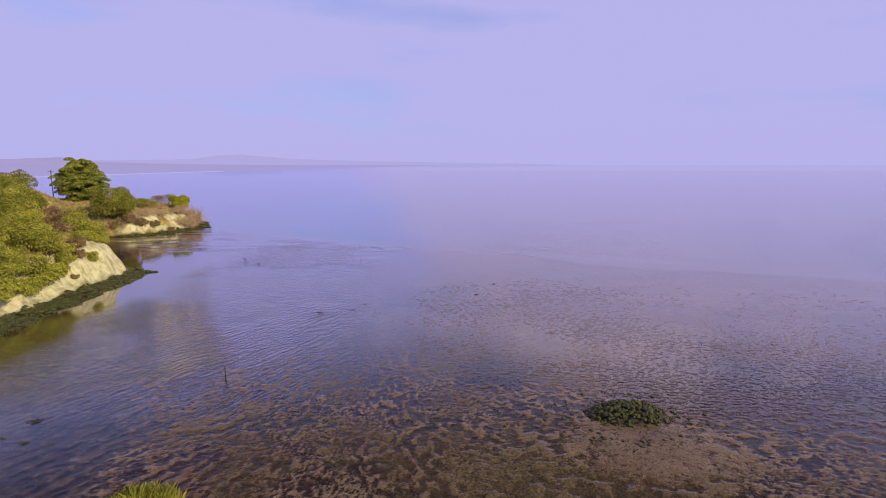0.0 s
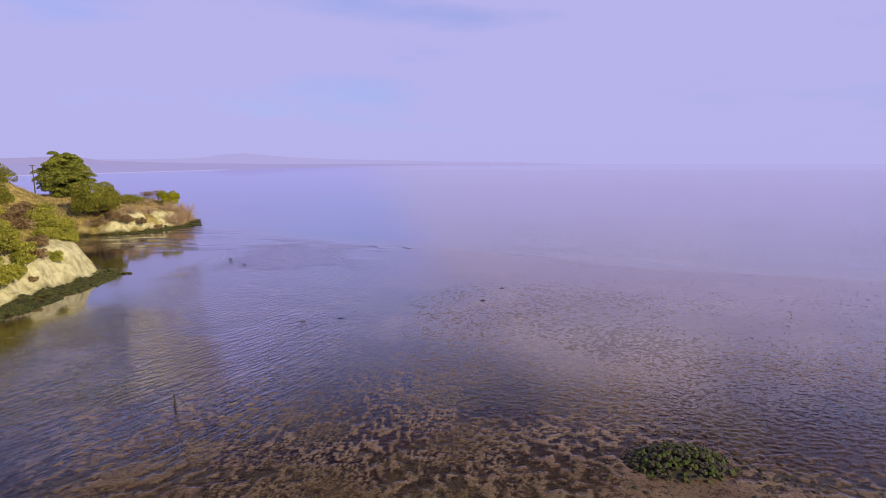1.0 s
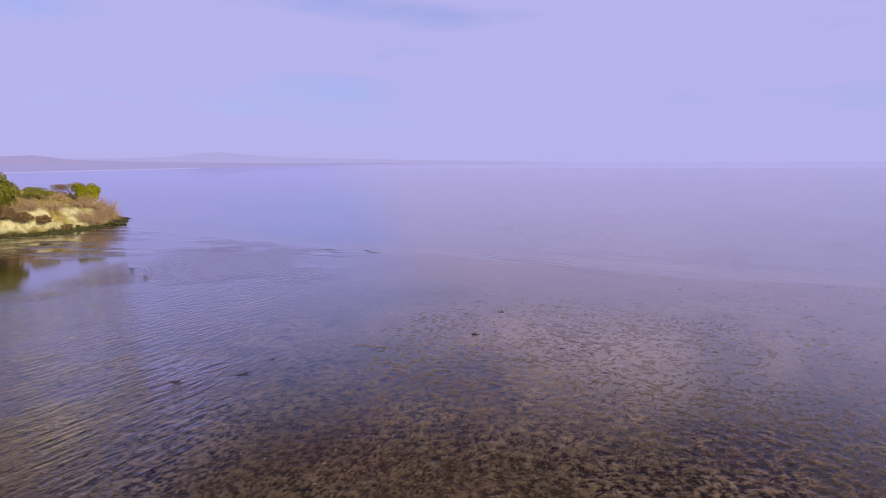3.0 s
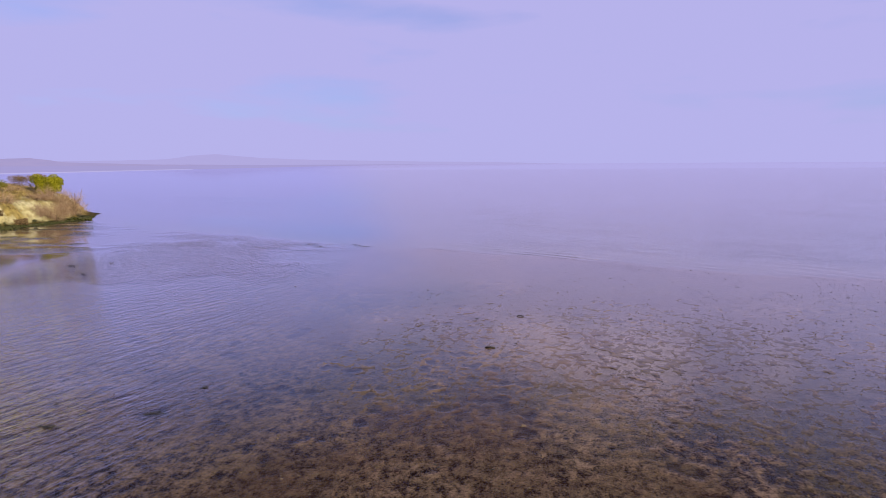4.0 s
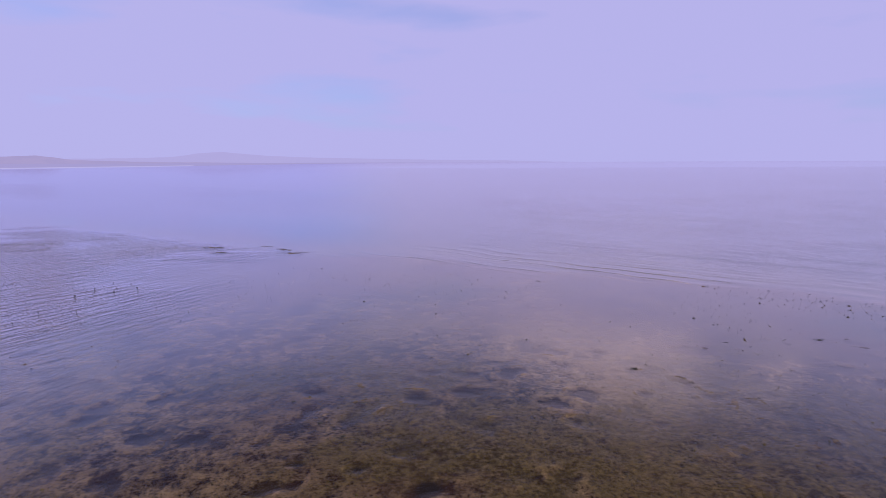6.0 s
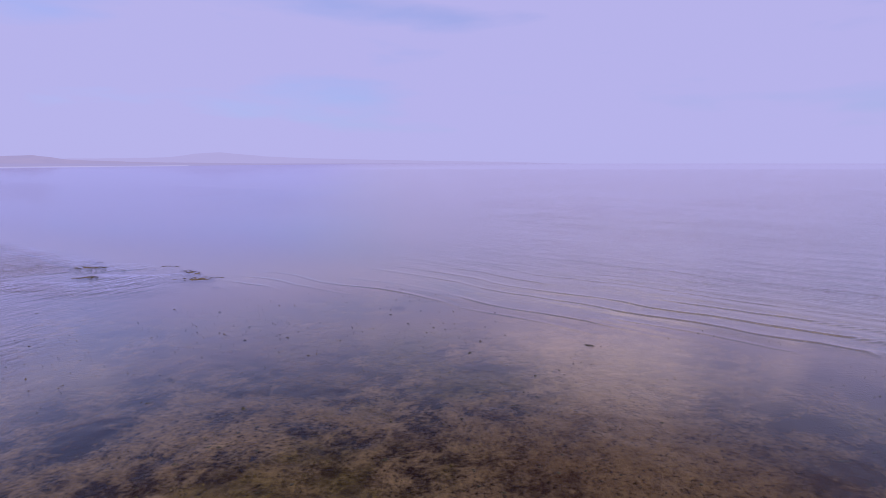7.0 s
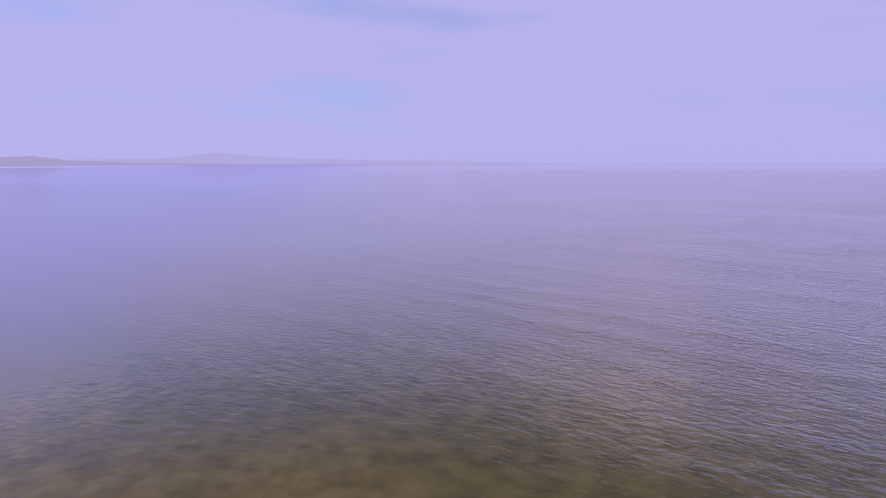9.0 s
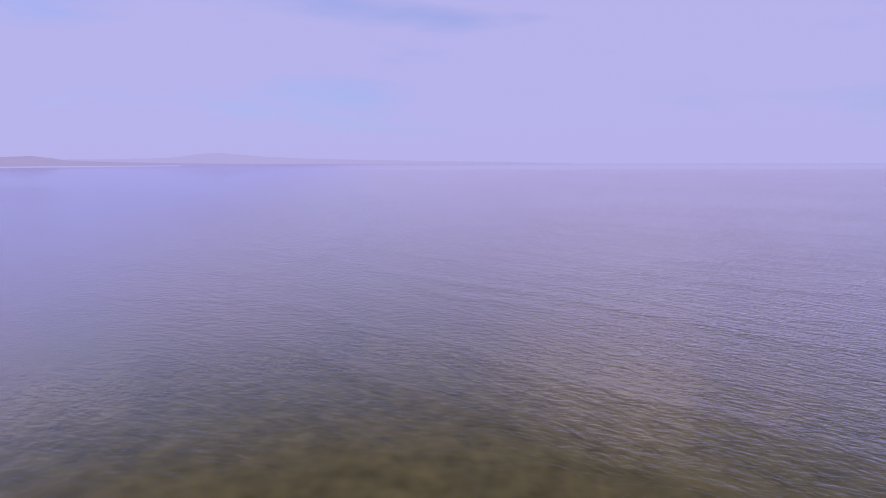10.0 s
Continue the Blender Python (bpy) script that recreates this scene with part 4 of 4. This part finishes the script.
def rock(name, x, y, z, r, mesh, label, group, parent=None, squash=1.0):
    ob = new(name, mesh)
    ob.location, ob.scale = (x, y, z), (r, r * rng.uniform(0.75, 1.2), r * squash * rng.uniform(0.7, 1.1))
    ob.rotation_euler = (rng.uniform(-0.3, 0.3), rng.uniform(-0.3, 0.3), rng.uniform(0, 6.28))
    if parent is not None:
        ob.parent = parent
        return ob
    return tagged(ob, label, "rock", group)


placed = 0
while placed < 280:
    if placed < 170:
        y = rng.uniform(74, 121.5)
        x = -64.2 - rng.uniform(-0.4, 5.0)
        if y > 112:
            x -= 2.4 * (y - 112) / 9
    else:
        k = rng.integers(15, 21)
        (ax, ay), (bx, by) = SHORE[k], SHORE[k + 1]
        u = rng.random()
        x, y = ax + (bx - ax) * u - rng.uniform(0, 2.4), ay + (by - ay) * u + rng.uniform(-0.5, 1.8)
    z = land_z(x, y)
    if z > 1.6:
        continue
    rock("weedy_rock", x, y, max(z, -0.15) + 0.02, rng.uniform(0.15, 0.5), ROCK_MESHES[placed % 8], "dark rock covered in wet seaweed at the foot of the cliff", "weedy rocks along the shore")
    placed += 1

# the low spit of weedy stones that runs out from the bluff, and the one off the headland tip
for cx, cy, way, n in ((-68.4, 118.9, (0.88, 0.1), 60), (-91.3, 205.0, (0.72, 0.0), 46)):
    for k in range(n):
        u = rng.random() ** 1.3
        x, y = cx - 3 + way[0] * u * 7.5, cy + way[1] * u * 7.5 + rng.normal(0, 1.3) * (1.1 - u)
        rock("weedy_rock", x, y, 0.1 + 0.55 * (1 - u) * rng.random(), rng.uniform(0.25, 0.6) * (1.15 - 0.6 * u), ROCK_MESHES[k % 8], "dark rock covered in wet seaweed on a low spit", "weedy rocks on the spits")


# wet weed lying over the shelf between the rocks
def weed_mat():
    r = np.random.default_rng(77)
    n = 26000
    x, y = np.concatenate([r.uniform(-71, -60, n), r.uniform(-106, -84, n // 2)]), np.concatenate([r.uniform(62, 124, n), r.uniform(176, 214, n // 2)])
    z, values = land_height(x[None], y[None])
    ok = (values["weed"][0] > 0.5) & (values["d"][0] > -0.6) & (fbm(x * 0.4, y * 0.4, 351, 3) > 0.42)
    x, y, z = x[ok], y[ok], z[0][ok]
    c = np.stack([x, y, np.maximum(z, -0.05)], -1)
    m = len(x)
    ring = []
    for k in range(5):
        ang = 2 * math.pi * k / 5 + r.uniform(-0.4, 0.4, m)
        rad = r.uniform(0.1, 0.34, m)
        ring.append(c + np.stack([np.cos(ang) * rad, np.sin(ang) * rad, np.full(m, -0.03)], -1))
    ring.append(c + np.stack([r.normal(0, 0.06, m), r.normal(0, 0.06, m), r.uniform(0.06, 0.26, m)], -1))
    verts = np.stack(ring, 1).reshape(-1, 3)
    base = np.arange(m)[:, None] * 6
    faces = np.concatenate([base + [k, (k + 1) % 5, 5] for k in range(5)])
    ob = mesh_object("weed_mat", verts, faces, KELP_ROCK, smooth=False)
    tagged(ob, "tangled dark green and brown weed over the rock shelf", "seaweed", kind="stuff")


weed_mat()


# ---- heap of algae-covered stones on the mud ----
def mud_z(x, y):
    return float(mud_height(np.array([[x]], float), np.array([[y]], float))[0][0, 0])


heap = empty("stone_heap", 18.2, 49.1, 0.0, "low heap of dark stones coated with bright green algae", "stone heap")
ALGA_MESHES = []
for k in range(6):
    v, f = boulder(rng, 1.0, 0.7)
    me = bpy.data.meshes.new("stone")
    me.from_pydata([tuple(p) for p in v], [], f)
    me.materials.append((DARK_STONE, ALGA, KELP_ROCK)[k % 3])
    ALGA_MESHES.append(me)
v, f = [], []
for j in range(9):
    for a in range(28):
        r = j / 8
        ang = 2 * math.pi * a / 28
        v.append((math.cos(ang) * 3.6 * r, math.sin(ang) * 2.3 * r, 1.15 * (1 - r * r) - 0.12))
for j in range(8):
    for a in range(28):
        b = (a + 1) % 28
        f.append((j * 28 + a, j * 28 + b, (j + 1) * 28 + b, (j + 1) * 28 + a))
mesh_object("core", v, f, DARK_STONE, heap)
for k in range(300):
    a, u = rng.uniform(0, 2 * math.pi), math.sqrt(rng.random())
    x, y = math.cos(a) * 4.0 * u, math.sin(a) * 2.6 * u
    z = 1.28 * (1 - u * u) - 0.02 + rng.uniform(-0.05, 0.08)
    ob = rock("stone", x, y, z, rng.uniform(0.13, 0.24), ALGA_MESHES[int(rng.choice([0, 2, 3, 5, 0, 2, 3, 1, 4]))], "", "", heap)

# loose stones scattered round the heap
DARK_STONES = []
for me in ROCK_MESHES:
    me = me.copy()
    me.materials[0] = DARK_STONE
    DARK_STONES.append(me)
for k in range(90):
    a, d = rng.uniform(0, 2 * math.pi), 1.05 + abs(rng.normal(0, 0.35))
    x, y = 18.0 + math.cos(a) * 4.6 * d, 48.4 + math.sin(a) * 3.6 * d - 0.5
    rock("loose_stone", x, y, max(mud_z(x, y), -0.03) + 0.03, rng.uniform(0.06, 0.2), DARK_STONES[k % 8], "small dark wet stone lying on the mud", "loose stones round the heap")


# ---- marker stake ----
stake = empty("stake", -24.6, 57.6, -0.1, "thin dark wooden stake standing in the shallow water", "stake")
v, f = tube([(0, 0, -0.3), (0.02, 0, 0.9), (-0.03, 0.02, 1.75)], [0.085, 0.08, 0.065], 8)
post = mesh_object("post", v, f, DARK_WEED, stake)
v, f = tube([(-0.03, 0.02, 1.74), (-0.035, 0.02, 1.84)], [0.075, 0.05], 8)
mesh_object("cap", v, f, BARK, post)


# ---- seaweed clumps and sticks left on the flat ----
def weed_mesh(seed, mat):
    r = np.random.default_rng(seed)
    verts, faces = [], []
    for k in range(26):
        a = r.uniform(0, 2 * math.pi)
        p = [r.normal(0, 0.35), r.normal(0, 0.2), 0.04]
        way = [math.cos(a) * 0.22, math.sin(a) * 0.13, 0]
        i = len(verts)
        for q in range(4):
            w = 0.09 * (1 - q / 4.5)
            verts += [(p[0] - way[1] * w * 6, p[1] + way[0] * w * 6, p[2]), (p[0] + way[1] * w * 6, p[1] - way[0] * w * 6, p[2] + 0.02)]
            p = [p[0] + way[0] + r.normal(0, 0.05), p[1] + way[1] + r.normal(0, 0.05), max(0.02, p[2] + r.uniform(-0.02, 0.1) * (1.5 - q))]
        for q in range(3):
            faces.append((i + 2 * q, i + 2 * q + 1, i + 2 * q + 3, i + 2 * q + 2))
    me = bpy.data.meshes.new("seaweed_clump")
    me.from_pydata(verts, [], faces)
    me.materials.append(mat)
    return me


WEEDS = [weed_mesh(500 + k, DARK_WEED) for k in range(6)] + [weed_mesh(520, ALGA)]
FIXED = [(-38.5, 47.3, 1.3, 0), (-36.6, 43.4, 0.8, 1), (-34.3, 43.3, 0.6, 6), (-39.3, 44.2, 0.6, 6), (-51.4, 137.1, 0.8, 2), (-45.8, 130.7, 0.7, 3), (13.0, 120.6, 0.3, 4), (-20.6, 86.1, 0.8, 5),
         (-13.8, 91.4, 0.5, 0), (5.6, 107.0, 0.4, 1), (12.0, 139.0, 0.35, 2), (-15.4, 87.7, 0.7, 3), (37.3, 118.9, 0.45, 4), (24.0, 124.4, 0.35, 5), (44.9, 107.7, 0.4, 0), (57.9, 99.9, 0.5, 1), (20, 106.2, 0.4, 2)]
spots = list(FIXED)
while len(spots) < 90:
    x, y = rng.uniform(-50, 75), rng.uniform(50, 150)
    if seaward(np.array([[x]]), np.array([[y]]))[0, 0] > -2 or rng.random() > 0.35 + 0.65 * (x > 15):
        continue
    spots.append((x, y, rng.uniform(0.1, 0.32), int(rng.integers(0, 6))))
for x, y, s, k in spots:
    ob = new("seaweed_clump", WEEDS[k])
    ob.location, ob.scale = (x, y, max(mud_z(x, y), -0.01)), (s * 0.7, s * 0.7, s * 0.5)
    ob.rotation_euler = (0, 0, rng.uniform(-0.6, 0.6))
    tagged(ob, "bright green seaweed clump on wet mud" if k == 6 else "dark brown seaweed clump stranded on wet mud", "seaweed", "stranded seaweed clumps")


# low banks of weed and silt that break the surface beyond the flat
def weed_bank(x, y, long_, wide_, turn, seed):
    r = np.random.default_rng(seed)
    top = empty("weed_bank", x, y, 0.0, "low tan bank of silt and weed awash in shallow water", "weed bank", "weed banks in the shallows")
    top.rotation_euler = (0, 0, turn)
    v, f = [], []
    for j in range(13):
        for a in range(48):
            ang, u = 2 * math.pi * a / 48, j / 12
            k = 1 + 0.8 * noise.noise((math.cos(ang) * 1.6, math.sin(ang) * 1.6, seed)) + 0.45 * noise.noise((math.cos(ang) * 5, math.sin(ang) * 5, seed))
            px, py = math.cos(ang) * long_ * u * k, math.sin(ang) * wide_ * u * k
            v.append((px, py, 0.022 * (1 - u * u) - 0.016 + 0.03 * noise.noise((px * 1.7, py * 3.0, seed + 5))))
    for j in range(12):
        for a in range(48):
            b = (a + 1) % 48
            f.append((j * 48 + a, j * 48 + b, (j + 1) * 48 + b, (j + 1) * 48 + a))
    mesh_object("silt", v, f, CLOD, top)
    verts, faces = [], []
    for k in range(int(14 * long_)):
        u, ang = math.sqrt(r.random()), r.uniform(0, 2 * math.pi)
        p = np.array([math.cos(ang) * long_ * u * 1.1, math.sin(ang) * wide_ * u * 1.2, 0.0])
        way = np.array([r.normal(0.16, 0.06), r.normal(0, 0.05), 0])
        side = np.array([-way[1], way[0], 0]) * r.uniform(0.12, 0.3)
        i = len(verts)
        verts += [p - way, p - side + [0, 0, 0.012], p + way, p + side + [0, 0, 0.02]]
        faces += [(i, i + 1, i + 2), (i, i + 2, i + 3)]
    mesh_object("fronds", verts, faces, TURF, top, "brown wet weed strands", smooth=False)


for k, (x, y, a, b, turn) in enumerate([(-12.2, 155.4, 1.3, 0.4, -0.7), (-10.6, 153.2, 1.3, 0.45, 0.3), (-14.9, 157.7, 0.7, 0.14, -0.1), (-20.5, 157.2, 1.1, 0.3, 0.1), (-18.6, 153.6, 0.9, 0.25, 0.3)]):
    weed_bank(x, y, a, b, turn, 700 + k)


# a line of stranded wrack on the seaward edge of the flat
for k in range(46):
    x = rng.uniform(-30, -8)
    y = float(np.interp(x, EDGE_X, EDGE_Y)) + rng.normal(0.6, 1.6)
    ob = new("seaweed_clump", WEEDS[k % 6])
    size = rng.uniform(0.12, 0.38)
    ob.location, ob.scale = (x, y, -0.02), (size * 1.4, size * 0.6, size * 0.35)
    ob.rotation_euler = (0, 0, rng.normal(-0.4, 0.4))
    tagged(ob, "dark brown seaweed stranded along the water's edge", "seaweed", "stranded seaweed clumps")


def driftwood(x, y, pts, r, label):
    top = empty("driftwood", x, y, max(mud_z(x, y), 0) + 0.02, label, "driftwood", "sticks on the mud")
    v, f = tube(pts, [r * (1 - 0.5 * k / len(pts)) for k in range(len(pts))], 6)
    mesh_object("stick", v, f, DARK_WEED, top)
    k = len(pts) // 2
    p = pts[k]
    v, f = tube([p, (p[0] + 0.15, p[1] + 0.12, p[2] + 0.08)], [r * 0.5, r * 0.15], 5)
    mesh_object("stub", v, f, DARK_WEED, top)


driftwood(5.9, 98.6, [(-0.4, 0.04, 0), (0, 0.0, 0.05), (0.4, -0.05, 0)], 0.07, "short dark stick lying on wet mud")
driftwood(9.8, 107.6, [(-0.35, -0.08, 0), (-0.15, 0.02, 0.06), (0.1, 0.0, 0.08), (0.3, -0.14, 0.0)], 0.06, "bent dark twig lying on wet mud")


# weed scraps, mud clods and algae tufts, too many to count
def strewn(name, mat, seed, n, x0, x1, y0, y1, size, tall, wanted, label, category, rim=-9.0):
    """Small low lumps where wanted(x, y) is true, on ground at least as silty as rim."""
    r = np.random.default_rng(seed)
    x, y = r.uniform(x0, x1, n), r.uniform(y0, y1, n)
    ok = wanted(x, y) & (seaward(x[None], y[None])[0] < -0.3)
    x, y = x[ok], y[ok]
    z, values = mud_height(x[None], y[None])
    z = z[0]
    ok = (z > -0.075) & (values["silt"][0] + r.normal(0, 0.08, len(x)) > rim)
    x, y, z = x[ok], y[ok], z[ok]
    m = len(x)
    s = size * np.exp(r.normal(0, 0.3, m))
    a = r.normal(0.1, 0.6, m) + 0.95 * step(2, -14, x) * step(100, 84, y)
    long_way = np.stack([np.cos(a), np.sin(a), 0 * a], -1) * (s * r.uniform(0.8, 1.9, m))[:, None]
    wide_way = np.stack([-np.sin(a), np.cos(a), 0 * a], -1) * s[:, None]
    up = np.array([0, 0, 1.0]) * (s * tall * r.uniform(0.5, 1.2, m))[:, None]
    c = np.stack([x, y, np.maximum(z, -0.012) - 0.006], -1)
    ring = [c - long_way, c - 0.4 * long_way - wide_way, c + 0.6 * long_way - 0.8 * wide_way, c + long_way, c + 0.5 * long_way + wide_way, c - 0.5 * long_way + 0.8 * wide_way]
    head = [c - 0.35 * long_way + up + r.normal(0, 0.1, (m, 1)) * wide_way, c + 0.4 * long_way + 0.8 * up]
    verts = np.stack(ring + head, 1).reshape(-1, 3)
    base = np.arange(m)[:, None] * 8
    tris = [(0, 1, 6), (1, 2, 6), (2, 7, 6), (2, 3, 7), (3, 4, 7), (4, 5, 6), (4, 6, 7), (5, 0, 6)]
    faces = np.concatenate([base + list(t) for t in tris])
    ob = mesh_object(name, verts, faces, mat, smooth=False)
    tagged(ob, label, category, kind="stuff")


strewn("weed_scraps", DARK_WEED, 91, 9000, -30, 75, 34, 150, 0.035, 0.7, lambda x, y: fbm(x * 0.12, y * 0.12, 301, 3) > 0.5,
       "small dark weed scraps and casts strewn over the mud", "weed scraps")
strewn("mud_clods", CLOD, 92, 120000, -36, 60, 31, 108, 0.042, 0.8,
       lambda x, y: (0.5 * fbm(x * 0.25, y * 0.25, 311, 4) + 0.4 - 0.35 * step(-10, -34, x) - 0.5 * np.exp(-((x - 12.5) / 3) ** 2) * step(76, 84, y) - 0.35 * step(72, 108, y) > 0.5),
       "small tan mud clods and worm casts standing out of the water film", "mud clods", rim=0.55)
strewn("algae_tufts", TURF, 93, 14000, -14, 26, 86, 148, 0.018, 1.2, lambda x, y: fbm(x * 0.2, y * 0.2, 91, 5, 0.6) > 0.5,
       "short olive brown algae tufts growing on the mud bank", "algae")
strewn("silt_ridges", DARK_SILT, 95, 32000, -20, 85, 52, 138, 0.04, 0.75, lambda x, y: fbm(x * 0.09, y * 0.09, 331, 3) + 0.2 * step(0, 28, x) - 0.08 - 0.3 * np.exp(-((x - 4) / 11) ** 4) * step(84, 94, y) > 0.5,
       "low dark ridges of silt and weed breaking the water film", "silt ridges")
strewn("dark_grit", DARK_WEED, 94, 5000, 4, 20, 78, 98, 0.028, 0.8, lambda x, y: np.hypot((x - 11) / 3.5, (y - 87) / 6) < 1 + fbm(x, y, 321, 2) - 0.5,
       "dark grit and shell bits on a paler strip of mud", "grit")


# trodden marks in the soft edge of the flat
def trodden():
    r = np.random.default_rng(88)
    verts, faces = [], []
    for way in (((2.3, 150.6), (2.6, 149.2), (3.9, 147.9), (5.4, 147.0), (6.6, 146.6)), ((3.0, 150.0), (4.6, 148.6), (6.2, 148.4)), ((3.2, 147.4), (4.2, 146.6), (5.6, 146.9))):
        for (ax, ay), (bx, by) in zip(way, way[1:]):
            for k in range(int(math.hypot(bx - ax, by - ay) / 0.13)):
                u = r.random()
                cx, cy = ax + (bx - ax) * u + r.normal(0, 0.1), ay + (by - ay) * u + r.normal(0, 0.1)
                i = len(verts)
                for a in range(6):
                    q = r.uniform(0.03, 0.06)
                    verts.append((cx + math.cos(a * 1.047) * q, cy + math.sin(a * 1.047) * q, -0.012))
                verts.append((cx, cy, 0.012))
                faces += [(i + a, i + (a + 1) % 6, i + 6) for a in range(6)]
    ob = mesh_object("trodden_marks", verts, faces, DARK_SILT)
    tagged(ob, "small dark trodden marks in the soft mud edge", "marks", kind="stuff")


trodden()


strewn("heap_grit", DARK_STONE, 96, 2600, 9, 27, 36, 53, 0.055, 0.8, lambda x, y: np.hypot((x - 18) / 7, (y - 46.5) / 5) < 0.55 + 0.9 * fbm(x * 0.9, y * 0.9, 341, 3),
       "dark grit and broken shell round the heap of stones", "grit")


# a clump of tall shore grass on a low muddy rise near the start of the flight
def shore_grass(x, y):
    r = np.random.default_rng(61)
    top = empty("shore_grass", x, y, 0, "yellow-green clump of tall shore grass by the water", "grass clump")
    v, f = [], []
    for j in range(6):
        for a in range(20):
            u, ang = j / 5, 2 * math.pi * a / 20
            v.append((math.cos(ang) * 3.0 * u, math.sin(ang) * 2.0 * u, 0.5 * (1 - u * u) - 0.12))
    for j in range(5):
        for a in range(20):
            b = (a + 1) % 20
            f.append((j * 20 + a, j * 20 + b, (j + 1) * 20 + b, (j + 1) * 20 + a))
    mesh_object("root_mound", v, f, STONE, top)
    verts, faces = [], []
    for k in range(1500):
        u, ang = math.sqrt(r.random()), r.uniform(0, 2 * math.pi)
        p = np.array([math.cos(ang) * 2.8 * u, math.sin(ang) * 1.8 * u, 0.45 * (1 - u * u) - 0.1])
        h = r.uniform(0.5, 1.25) * (1.1 - 0.4 * u)
        side = np.array([math.cos(k), math.sin(k), 0]) * 0.03
        lean = np.array([r.normal(0.1, 0.25), r.normal(0, 0.25), 0]) * h
        i = len(verts)
        verts += [p - side, p + side, p + lean * 0.4 + [0, 0, h * 0.6] + side * 0.7, p + lean + [0, 0, h]]
        faces += [(i, i + 1, i + 2), (i, i + 2, i + 3)]
    mesh_object("blades", verts, faces, REED, top, smooth=False)


shore_grass(-21.3, 34.6)
